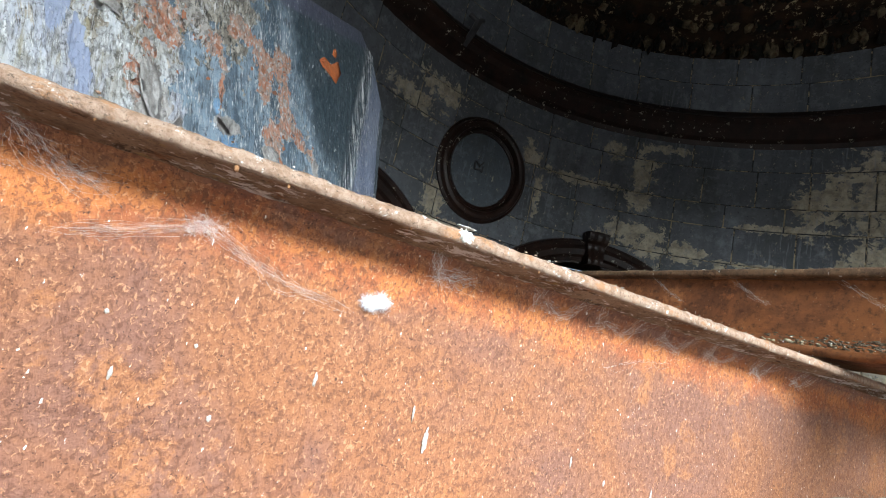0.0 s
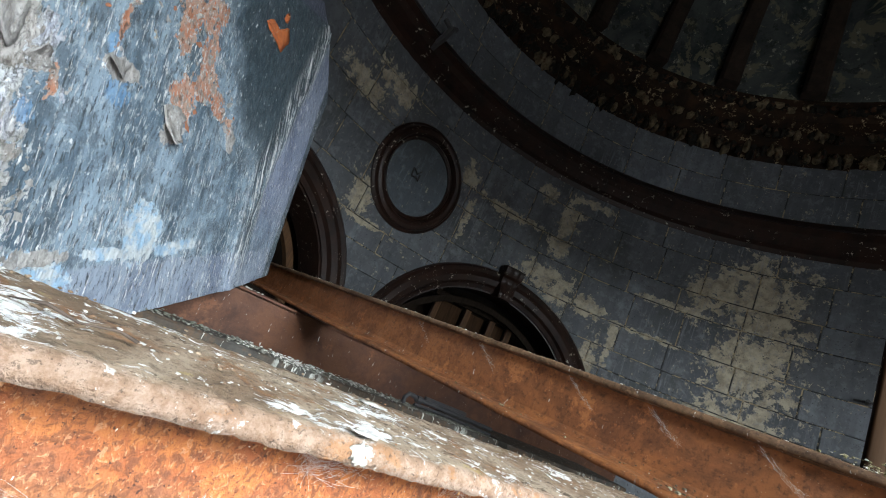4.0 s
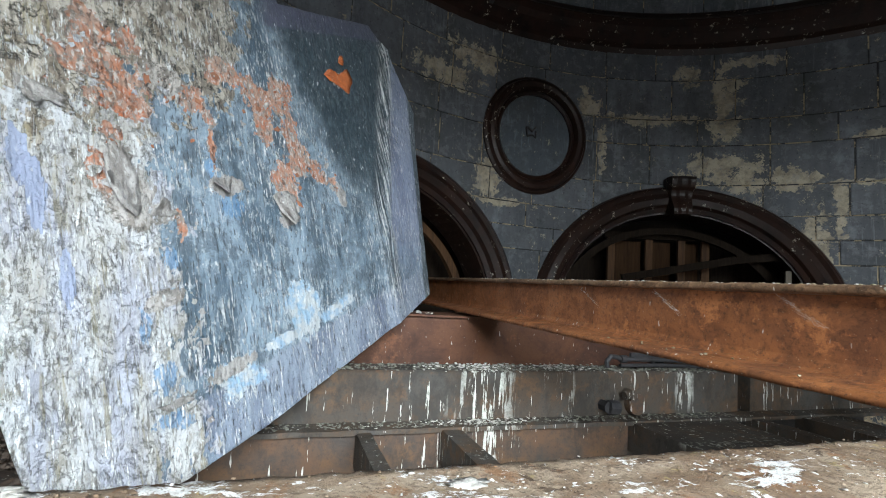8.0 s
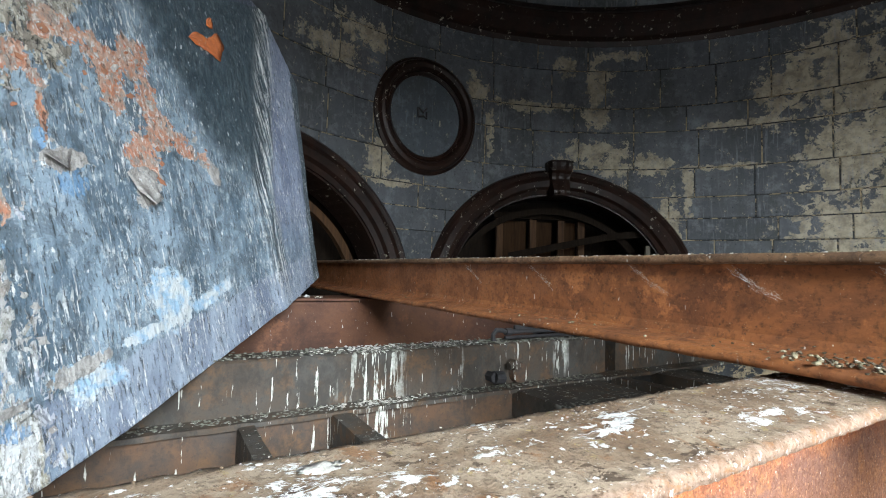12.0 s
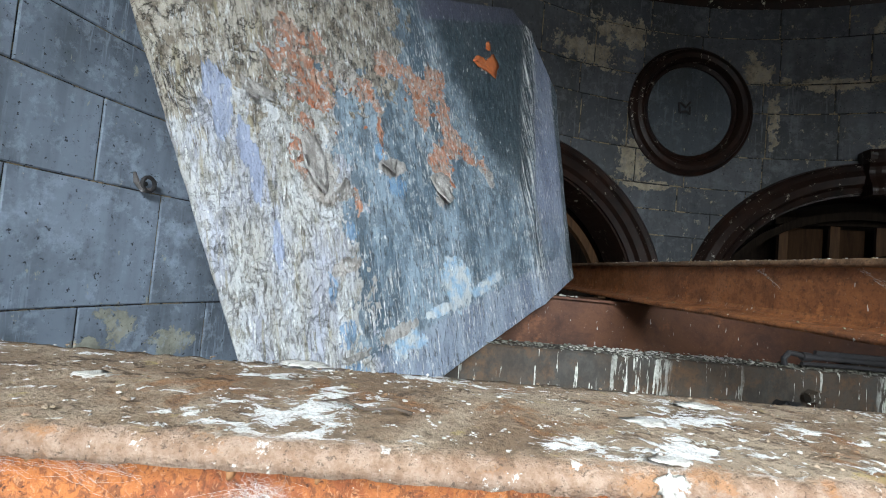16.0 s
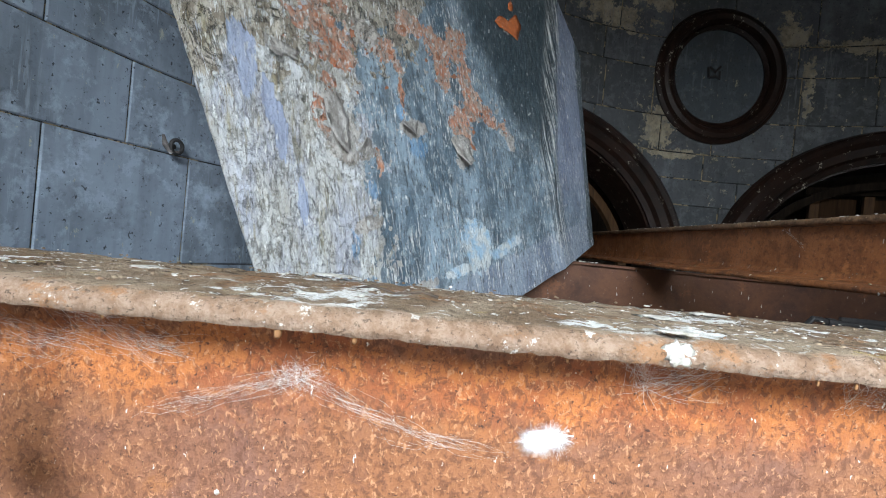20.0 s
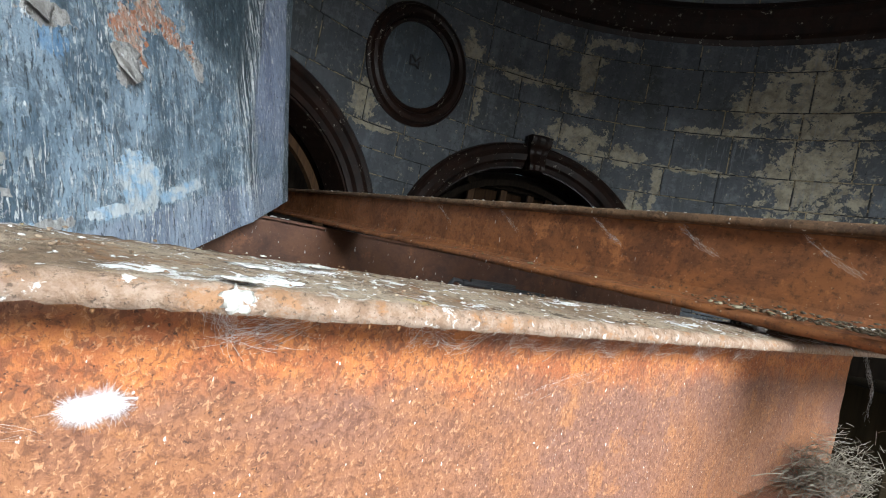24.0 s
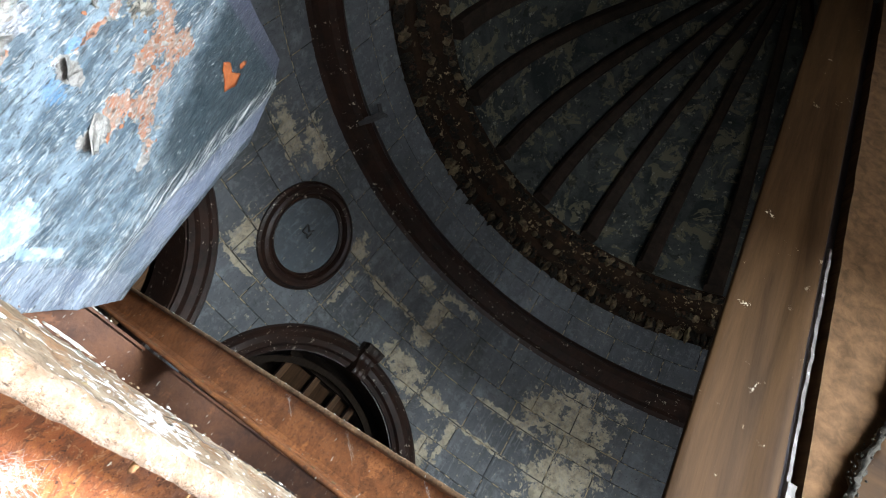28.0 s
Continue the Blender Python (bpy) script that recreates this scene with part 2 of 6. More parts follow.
def painted_block(name, paint, paint2, bare, peel, patches=(), grime=1.0):
    n = Nodes(name)
    chance = n.chance()
    big = n.noise(0.9, 6, 0.65)
    fine = n.noise(30, 7, 0.72)
    run = n.noise(5, 5, 0.65, n.at((1, 1, 0.10)))
    c = n.mix(n.step(big, 0.36, 0.64), paint, paint2)
    c = n.mix(n.math("MULTIPLY", chance, 0.6), c, tuple(v * 0.6 for v in paint2))
    c = n.mix(n.math("MULTIPLY", n.step(run, 0.46, 0.68), grime * 0.6), c, (0.062, 0.068, 0.075))
    c = n.mix(n.math("MULTIPLY", n.step(n.noise(3.5, 8, 0.7), 0.5, 0.66), grime * 0.5), c, (0.075, 0.078, 0.075))
    c = n.mix(n.math("MULTIPLY", n.step(fine, 0.56, 0.7), grime * 0.55), c, (0.05, 0.054, 0.058))
    c = n.mix(n.math("MULTIPLY", n.step(n.noise(2.1, 7, 0.7, n.at((1, 1, 0.45), (4, 4, 4))), 0.50, 0.64), grime * 0.55), c, (0.05, 0.052, 0.046))
    c = n.mix(n.math("MULTIPLY", n.step(n.noise(2.6, 8, 0.72, n.at(loc=(9, 2, 6))), 0.56, 0.68), 0.5), c, tuple(min(1.0, v * 1.5) for v in paint))
    rag = n.noise(7.0, 10, 0.74, warp=0.25)
    p = n.step(rag, peel, peel + 0.025)
    wob = n.math("MULTIPLY", n.math("SUBTRACT", rag, 0.5), 7.0)
    for az, z, ra, rz in patches:
        x, y = drum_xy(az, R)
        p = n.math("MAXIMUM", p, n.blob((x, y, z), (ra, ra, rz), wob, 0.08))
    bc = n.mix(n.step(n.noise(9, 7, 0.7), 0.42, 0.6), bare, tuple(v * 0.55 for v in bare))
    c = n.mix(n.math("MULTIPLY", p, 0.92), c, bc)
    c = n.mix(n.math("MULTIPLY", n.math("MULTIPLY", n.step(n.noise(1, 5, 0.66, n.at((34, 34, 2.6), (3, 1, 2))), 0.55, 0.62), n.step(big, 0.48, 0.60)), 0.35), c, tuple(min(1.0, v * 1.7) for v in paint))
    c = n.mix(n.math("MULTIPLY", n.step(n.noise(11, 8, 0.74, n.at(loc=(8, 3, 3))), 0.53, 0.60), 0.3), c, tuple(min(1.0, v * 1.35) for v in paint))
    bits = n.noise(17, 9, 0.75, n.at((1, 1, 0.6), (2, 8, 5)))
    c = n.mix(n.math("MULTIPLY", n.step(bits, 0.625, 0.65), 0.7), c, tuple(v * 1.1 for v in bare))
    c = n.mix(n.math("MULTIPLY", n.step(n.noise(48, 3, 0.6, n.at(loc=(6, 6, 1))), 0.655, 0.68), 0.85), c, (0.03, 0.033, 0.038))
    c = n.mix(n.step(n.noise(60, 3, 0.6), 0.735, 0.755), c, (0.5, 0.51, 0.5))
    h = n.math("ADD", n.math("MULTIPLY", fine, 0.3), n.math("MULTIPLY", p, -0.8))
    return n.done(c, n.ramp(fine, (0.3, 0.55), (0.7, 0.85)), 0, h, 0.5, 0.008, 0.3)


PEELED = ((47, 2.5, 0.42, 0.5), (46.5, 3.3, 0.40, 0.55), (47.5, 4.15, 0.36, 0.5), (53, 4.2, 0.22, 0.3), (84, 4.35, 0.13, 0.3), (84.5, 4.0, 0.13, 0.16), (85.5, 3.5, 0.30, 0.14), (96, 4.07, 0.55, 0.06), (127, 4.5, 0.3, 0.14), (131, 4.2, 0.34, 0.12), (112.5, 3.9, 0.12, 0.3), (75, 3.35, 0.22, 0.1), (72, 2.6, 0.12, 0.35), (124, 3.2, 0.14, 0.25), (60, 3.8, 0.5, 0.05), (106.5, 4.2, 0.1, 0.22), (104, 3.75, 0.05, 0.3), (81.5, 3.35, 0.2, 0.22), (80, 4.75, 0.28, 0.05), (56.8, 4.1, 0.14, 0.3), (64, 3.3, 0.4, 0.035), (122, 2.93, 0.35, 0.035), (90, 4.62, 0.12, 0.1), (69, 3.0, 0.05, 0.3))
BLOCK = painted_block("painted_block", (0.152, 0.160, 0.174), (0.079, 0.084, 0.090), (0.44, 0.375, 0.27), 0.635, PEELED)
# lit copy for the near stretch: daylight on the wall put into lighter paint
BLOCK_NEAR_LIT = painted_block("painted_block_near_lit", (0.40, 0.475, 0.58), (0.225, 0.27, 0.335), (0.46, 0.45, 0.36), 0.72, ((187.0, 1.50, 0.08, 0.07), (183.5, 1.40, 0.11, 0.05), (188.6, 1.42, 0.09, 0.04), (194, 1.35, 0.2, 0.05)), 0.75)
DISC = painted_block("painted_disc", (0.115, 0.135, 0.155), (0.095, 0.11, 0.125), (0.40, 0.36, 0.25), 0.80)
JOINT = painted_block("joint_mortar", (0.045, 0.045, 0.045), (0.020, 0.020, 0.020), (0.40, 0.31, 0.19), 0.50)


def plain(name, a, b, scale, rough, bump=0.4, grain=(1, 1, 1), spots=None, spot_cut=0.63, spec=0.3):
    n = Nodes(name)
    f = n.noise(scale, 6, 0.65, n.at(grain), 0.4)
    fine = n.noise(scale * 7, 5, 0.7, n.at(grain))
    c = n.mix(n.step(f, 0.32, 0.68), a, b)
    c = n.mix(n.math("MULTIPLY", n.step(fine, 0.55, 0.72), 0.45), c, tuple(v * 0.45 for v in a))
    if spots:
        c = n.mix(n.math("MULTIPLY", n.step(n.noise(scale * 3.3, 8, 0.75), spot_cut, spot_cut + 0.02), n.step(n.noise(scale * 0.45, 4, 0.6, n.at(loc=(3, 1, 7))), 0.46, 0.54)), c, spots)
    return n.done(c, rough, 0, n.math("ADD", f, n.math("MULTIPLY", fine, 0.5)), bump, 0.006, spec)


TRIM = plain("dark_trim", (0.010, 0.0065, 0.0055), (0.032, 0.015, 0.010), 5, 0.42, 0.7, (1, 1, 0.7), spots=(0.46, 0.42, 0.34), spot_cut=0.605, spec=0.25)
ORNATE = plain("mouldering_trim", (0.010, 0.008, 0.006), (0.034, 0.018, 0.010), 3.6, 0.8, 1.0, spots=(0.30, 0.23, 0.135), spot_cut=0.58, spec=0.1)
def dome_plaster():
    """Flaking plaster: dark mould, bluish grey and yellowed patches with hard edges."""
    n = Nodes("dome_plaster")
    f = n.noise(1.5, 7, 0.66, warp=0.5)
    g = n.noise(3.0, 8, 0.7, n.at(loc=(4, 1, 2)), 0.8)
    c = n.mix(n.step(f, 0.40, 0.58), (0.022, 0.026, 0.026), (0.055, 0.060, 0.056))
    c = n.mix(n.math("MULTIPLY", n.step(g, 0.53, 0.56), 0.85), c, (0.115, 0.105, 0.070))
    c = n.mix(n.math("MULTIPLY", n.step(n.noise(5.0, 8, 0.72, n.at(loc=(9, 6, 2))), 0.56, 0.60), 0.8), c, (0.022, 0.024, 0.020))
    c = n.mix(n.math("MULTIPLY", n.step(n.noise(9.0, 7, 0.72, n.at(loc=(2, 6, 7))), 0.60, 0.63), 0.7), c, (0.22, 0.21, 0.17))
    return n.done(c, 0.9, 0, n.math("ADD", f, g), 0.5, 0.02, 0.1)


DOME = dome_plaster()


def crumbling():
    """Carved plaster: each piece its own mix of mould, old gilt brown and bared tan."""
    n = Nodes("crumbled_ornament")
    k = n.chance()
    f = n.noise(7, 7, 0.7)
    c = n.mix(n.step(n.math("ADD", n.math("MULTIPLY", k, 0.55), n.math("MULTIPLY", f, 0.9)), 0.78, 1.10), (0.016, 0.014, 0.011), (0.20, 0.152, 0.088))
    c = n.mix(n.math("MULTIPLY", n.step(n.noise(11, 7, 0.72, n.at(loc=(4, 4, 1))), 0.55, 0.62), 0.8), c, (0.075, 0.036, 0.02))
    return n.done(c, 0.85, 0, f, 0.8, 0.02, 0.1)


CRUMBLE = crumbling()
RIB = plain("rib_timber", (0.018, 0.014, 0.011), (0.035, 0.024, 0.018), 6, 0.8, spec=0.1)
WOOD = plain("weathered_board", (0.105, 0.050, 0.019), (0.045, 0.022, 0.010), 5, 0.75, 0.4, (6, 6, 0.5))
WOOD_MID = plain("brown_panel", (0.058, 0.030, 0.014), (0.028, 0.015, 0.008), 5, 0.8, 0.4, (6, 6, 0.5), spec=0.1)
WOOD_PALE = plain("bleached_timber", (0.20, 0.175, 0.14), (0.10, 0.085, 0.066), 7, 0.85, 0.4, (6, 6, 0.5), spec=0.1)
# near-black timber: shade of the recesses and gaps is in the colour
WOOD_SHADED = plain("shaded_dark_timber", (0.012, 0.009, 0.007), (0.024, 0.017, 0.012), 6, 0.9, 0.5, (5, 5, 0.6), spec=0.05)
POST = plain("brown_post", (0.058, 0.030, 0.0125), (0.020, 0.0098, 0.0045), 2.4, 0.7, 0.3, (0.3, 3.5, 3.5), spots=(0.42, 0.36, 0.28), spot_cut=0.63, spec=0.08)


def grey_iron(name, a, b, runs):
    """Grey iron with white dropping runs below the places where birds sit."""
    n = Nodes(name)
    f = n.noise(4, 8, 0.7, warp=0.5)
    fine = n.noise(60, 6, 0.72)
    c = n.mix(n.step(f, 0.40, 0.6), a, b)
    c = n.mix(n.math("MULTIPLY", n.step(n.noise(9, 6, 0.7), 0.52, 0.66), 0.7), c, (0.14, 0.075, 0.035))
    c = n.mix(n.math("MULTIPLY", n.step(n.noise(5, 9, 0.74, n.at((1, 1, 0.6), (3, 3, 8))), 0.49, 0.58), 0.65), c, (0.036, 0.032, 0.027))
    c = n.mix(n.math("MULTIPLY", n.step(fine, 0.54, 0.68), 0.6), c, (0.035, 0.033, 0.03))
    streak = n.noise(1, 5, 0.6, n.at((38, 38, 3.2)))
    near_perch = n.union(*[n.blob((x, 1.85, z), (r, 2, h), n.math("MULTIPLY", n.math("SUBTRACT", f, 0.5), 2), 0.5) for x, z, r, h in runs])
    w = n.math("MAXIMUM", n.math("MULTIPLY", n.step(streak, 0.545, 0.57), near_perch), n.step(n.noise(1, 4, 0.6, n.at((44, 44, 4), (4, 4, 2))), 0.635, 0.655))
    c = n.mix(n.math("MULTIPLY", w, 0.9), c, n.mix(n.step(fine, 0.4, 0.6), (0.74, 0.73, 0.66), (0.42, 0.43, 0.37)))
    return n.done(c, 0.72, 0, n.math("ADD", f, n.math("MULTIPLY", fine, 0.6)), 0.6, 0.006, 0.3)


GREY = grey_iron("grey_iron", (0.070, 0.064, 0.056), (0.078, 0.055, 0.038), ((0.98, 1.42, 0.13, 0.2), (1.42, 1.46, 0.05, 0.14), (2.2, 1.47, 0.05, 0.1)))
GREY_LOW = grey_iron("brown_iron", (0.110, 0.062, 0.036), (0.060, 0.048, 0.040), ((0.98, 1.2, 0.1, 0.15), (2.1, 1.2, 0.05, 0.1)))
STUB = plain("olive_timber", (0.034, 0.024, 0.012), (0.018, 0.0125, 0.0065), 5, 0.85, 0.4, (0.3, 6, 6), spec=0.1)
PALE = plain("pale_strip", (0.20, 0.18, 0.175), (0.05, 0.042, 0.038), 9, 0.7, spots=(0.42, 0.41, 0.41), spot_cut=0.58)
PALE_WEB = plain("dusty_violet_plate", (0.060, 0.052, 0.056), (0.030, 0.025, 0.028), 5, 0.7, 0.3, (3, 3, 0.5))
SOOT = plain("black_crust", (0.014, 0.013, 0.011), (0.045, 0.038, 0.028), 30, 0.9, 0.8, spots=(0.22, 0.20, 0.13), spot_cut=0.62)
TAN = plain("tan_timber", (0.13, 0.072, 0.036), (0.06, 0.034, 0.018), 4, 0.85, 0.3, (4, 4, 0.4), spec=0.08)
IRON = plain("black_iron", (0.03, 0.03, 0.032), (0.055, 0.05, 0.05), 12, 0.55)
DIRT = plain("dirt_floor", (0.02, 0.018, 0.016), (0.045, 0.04, 0.035), 3, 0.95, 0.8)


# ---------------------------------------------------------------- mesh helpers
def mesh_ob(name, bm, material, parent=None, label="", category="", kind="", group="", m=None, smooth=False):
    bmesh.ops.recalc_face_normals(bm, faces=bm.faces)
    me = bpy.data.meshes.new(name)
    bm.to_mesh(me)
    bm.free()
    if smooth:
        me.polygons.foreach_set("use_smooth", [True] * len(me.polygons))
    me.materials.append(material)
    ob = new(name, me)
    if m is not None:
        ob.matrix_world = m
    if parent is not None:
        ob.parent = parent
    return tagged(ob, label, category, group, kind)


def part(name, bm, material, parent, label="", smooth=False):
    return mesh_ob(name, bm, material, parent, label, smooth=smooth)


def thing(name, m, label, category, group="", kind=""):
    ob = new(name)
    ob.matrix_world = m
    return tagged(ob, label, category, group, kind)


def box(x0, x1, y0, y1, z0, z1, bevel=0.0, cuts=0):
    bm = bmesh.new()
    bmesh.ops.create_cube(bm, size=1)
    for v in bm.verts:
        v.co = ((x0 + x1) / 2 + v.co.x * (x1 - x0), (y0 + y1) / 2 + v.co.y * (y1 - y0), (z0 + z1) / 2 + v.co.z * (z1 - z0))
    if bevel:
        bmesh.ops.bevel(bm, geom=bm.edges, offset=bevel, segments=2, affect="EDGES")
    return bm


def sweep(profile, places, closed=False):
    """A skin over copies of a profile: places(k) gives a function that maps (u, v) to a point."""
    bm = bmesh.new()
    rings = [[bm.verts.new(f(u, v)) for u, v in profile] for f in places]
    n = len(profile)
    pairs = list(zip(rings, rings[1:])) + ([(rings[-1], rings[0])] if closed else [])
    for a, b in pairs:
        for i in range(n):
            bm.faces.new((a[i], a[(i + 1) % n], b[(i + 1) % n], b[i]))
    if not closed:
        bm.faces.new(rings[0])
        bm.faces.new(rings[-1][::-1])
    return bm


def rough_bar(x0, x1, profile, step=0.03, amount=0.004, seed=0.0, pitch=14):
    """A long bar along x whose profile (y, z) is roughened along its length."""
    k = max(2, int((x1 - x0) / step))

    def place(x):
        def f(y, z):
            q = Vector((x * pitch + seed, y * (pitch + 16), z * (pitch + 16)))
            return x, y + amount * noise.noise(q), z + amount * noise.noise(q + Vector((7, 3, 1)))
        return f
    return sweep(profile, [place(x0 + (x1 - x0) * i / k) for i in range(k + 1)])


def densify(profile, step):
    out = []
    for (a, b), (c, d) in zip(profile, profile[1:] + profile[:1]):
        k = max(1, int(math.hypot(c - a, d - b) / step))
        out += [(a + (c - a) * i / k, b + (d - b) * i / k) for i in range(k)]
    return out


def cyl(s, z, d, az0):
    """The drum's inner face unrolled: s metres along the wall to the right of az0, d metres proud of it."""
    a = radians(az0) - s / R
    return CX + (R - d) * math.cos(a), CY + (R - d) * math.sin(a), z


def tube(points, r, sides=8, taper=None):
    """A round bar through points."""
    pts = [Vector(p) for p in points]
    rings = []
    bm = bmesh.new()
    side = None
    for i, p in enumerate(pts):
        d = (pts[min(i + 1, len(pts) - 1)] - pts[max(i - 1, 0)]).normalized()
        if side is None:
            side = d.orthogonal().normalized()
        side = (side - d * side.dot(d)).normalized()
        other = d.cross(side)
        q = r if taper is None else r * taper(i / (len(pts) - 1))
        rings.append([bm.verts.new(p + q * (math.cos(2 * math.pi * k / sides) * side + math.sin(2 * math.pi * k / sides) * other)) for k in range(sides)])
    for a, b in zip(rings, rings[1:]):
        for k in range(sides):
            bm.faces.new((a[k], a[(k + 1) % sides], b[(k + 1) % sides], b[k]))
    bm.faces.new(rings[0][::-1])
    bm.faces.new(rings[-1])
    return bm


def join(*bms):
    verts, faces = [], []
    for b in bms:
        k = len(verts)
        b.verts.index_update()
        verts += [v.co[:] for v in b.verts]
        faces += [[v.index + k for v in f.verts] for f in b.faces]
        b.free()
    me = bpy.data.meshes.new("joined")
    me.from_pydata(verts, [], faces)
    out = bmesh.new()
    out.from_mesh(me)
    bpy.data.meshes.remove(me)
    return out


def lump(rnd, x, y, z, r, flat=0.6):
    bm = bmesh.new()
    bmesh.ops.create_icosphere(bm, subdivisions=1, radius=r)
    sx, sy, a = rnd.uniform(0.7, 1.5), rnd.uniform(0.7, 1.3), rnd.uniform(0, 3.14)
    for v in bm.verts:
        q = v.co * rnd.uniform(0.75, 1.2)
        u, w = q.x * sx, q.y * sy
        v.co = (x + u * math.cos(a) - w * math.sin(a), y + u * math.sin(a) + w * math.cos(a), z + q.z * flat)
    return bm


ARCHES = (91.2, 141.4)                    # azimuths of the two arches
ARCH_Z, ARCH_OUT, ARCH_IN = 1.62, 1.66, 1.36
OCULUS_AZ, OCULUS_Z, OCULUS_OUT, OCULUS_IN = 116.1, 3.735, 0.675, 0.466
COURSES = (1.09, 1.59, 2.09, 2.43, 2.69, 2.95, 3.30, 3.765, 4.07, 4.55, 4.88, 5.34, 5.79, 6.24)
AZ0, AZ1 = 30.0, 205.0                    # the stretch of wall built block by block


def in_arch(az, z, r):
    return any(math.hypot((a - az) * radians(1) * R, z - ARCH_Z) < r or (abs(a - az) * radians(1) * R < r and z < ARCH_Z) for a in ARCHES)


# ---------------------------------------------------------------- the drum
def drum_shell(z0, z1, skip, r0, r1, da=1.5, dz=0.11):
    bm = bmesh.new()
    na, nz = int(360 / da), max(1, int((z1 - z0) / dz))
    grid = {}

    def vert(i, j, o):
        key = (i % na, j, o)
        if key not in grid:
            x, y = drum_xy(i * da, (r0, r1)[o])
            grid[key] = bm.verts.new((x, y, z0 + (z1 - z0) * j / nz))
        return grid[key]

    keep = {(i, j) for i in range(na) for j in range(nz) if not skip((i + 0.5) * da, z0 + (z1 - z0) * (j + 0.5) / nz)}
    for i, j in keep:
        for o in (0, 1):
            bm.faces.new([vert(i, j, o), vert(i + 1, j, o), vert(i + 1, j + 1, o), vert(i, j + 1, o)])
        for di, dj, e in ((1, 0, ((1, 0), (1, 1))), (-1, 0, ((0, 0), (0, 1))), (0, 1, ((0, 1), (1, 1))), (0, -1, ((0, 0), (1, 0)))):
            if ((i + di) % na, j + dj) not in keep:
                (a, b), (c, d) = e
                bm.faces.new([vert(i + a, j + b, 0), vert(i + c, j + d, 0), vert(i + c, j + d, 1), vert(i + a, j + b, 1)])
    return bm


def no_wall(az, z):
    if OPEN[0] < az < OPEN[1] and OPEN[2] < z < OPEN[3]:
        return True
    return in_arch(az, z, ARCH_IN + 0.1) and z > 0.4


wall = mesh_ob("wall_drum", drum_shell(0.0, 7.1, no_wall, R - 0.014, R + 0.42), JOINT, label="round drum wall of grey painted blocks with peeling paint", category="wall", kind="structure")
floor_bm = bmesh.new()
bmesh.ops.create_cone(floor_bm, cap_ends=True, segments=96, radius1=R + 0.42, radius2=R + 0.42, depth=0.2)
bmesh.ops.translate(floor_bm, verts=floor_bm.verts, vec=(CX, CY, -0.1))
mesh_ob("floor", floor_bm, DIRT, label="dark dirty floor far below the beams", category="floor", kind="structure")


def ring(name, profile, material, label, smooth=False, n=120):
    """A moulding round the drum: profile of (inward, z)."""
    bm = sweep(profile, [(lambda u, v, a=a: (*drum_xy(a, R + 0.03 - u), v)) for a in [360 * k / n for k in range(n)]], closed=True)
    return mesh_ob(name, bm, material, label=label, category="cornice", kind="structure", smooth=smooth)


ring("cornice", [(0, ZC1), (0.05, ZC1), (0.07, ZC1 + 0.07), (0.13, ZC1 + 0.10), (0.15, ZC1 + 0.22), (0.2, ZC1 + 0.27), (0.21, ZC1 + 0.36), (0.15, ZC1 + 0.42), (0.1, ZC1T), (0, ZC1T)], TRIM, "dark brown moulded cornice ring with chipped paint")
ring("upper_cornice", [(0, ZC2 - 0.06), (0.05, ZC2 - 0.04), (0.08, ZC2 + 0.1), (0.16, ZC2 + 0.13), (0.17, ZC2 + 0.27), (0.26, ZC2 + 0.34), (0.28, ZC2 + 0.52), (0.36, ZC2 + 0.6), (0.40, ZSPRING + 0.02), (0.36, ZSPRING + 0.06), (0, ZSPRING + 0.06)], ORNATE, "mouldering dark bracketed cornice under the dome")


def knob(az, u, z, ra, rz, ru, rnd):
    """A carved boss on the cornice, u metres in from the wall."""
    bm = bmesh.new()
    bmesh.ops.create_icosphere(bm, subdivisions=2, radius=1)
    o = Vector((rnd.uniform(0, 90), rnd.uniform(0, 90), 0))
    t = radians(az)
    cx, cy = drum_xy(az, R + 0.02 - u)
    for v in bm.verts:
        k = 1 + 0.7 * noise.noise(v.co * 1.4 + o) + 0.3 * noise.noise(v.co * 3.1 + o)
        p, q, w = v.co.x * ra * k, v.co.y * ru * k, v.co.z * rz * k
        v.co = (cx - math.sin(t) * p - math.cos(t) * q, cy + math.cos(t) * p - math.sin(t) * q, z + w)
    return bm


def cornice_ornament():
    """Carved leaves, bosses and dentils under the dome, crumbled and uneven, some fallen."""
    rnd = random.Random(3)
    home = bpy.data.objects["upper_cornice"]
    for k in range(116):
        az = 12 + 138 * k / 116
        if rnd.random() < 0.86:
            part("carved_leaf", knob(az + rnd.uniform(-0.3, 0.3), 0.10 + rnd.uniform(0, 0.05), ZC2 + 0.05 + rnd.uniform(-0.05, 0.04), rnd.uniform(0.035, 0.06), rnd.uniform(0.07, 0.13), rnd.uniform(0.05, 0.09), rnd), CRUMBLE, home)
        if rnd.random() < 0.8:
            part("boss", knob(az + 0.6 + rnd.uniform(-0.3, 0.3), 0.24 + rnd.uniform(0, 0.04), ZC2 + 0.30 + rnd.uniform(-0.03, 0.03), rnd.uniform(0.04, 0.065), rnd.uniform(0.04, 0.07), rnd.uniform(0.05, 0.08), rnd), CRUMBLE, home)
        if rnd.random() < 0.85:
            part("boss", knob(az + 0.2 + rnd.uniform(-0.3, 0.3), 0.37 + rnd.uniform(0, 0.03), ZC2 + 0.62 + rnd.uniform(-0.03, 0.03), rnd.uniform(0.05, 0.075), rnd.uniform(0.04, 0.065), rnd.uniform(0.05, 0.08), rnd), CRUMBLE, home)


cornice_ornament()


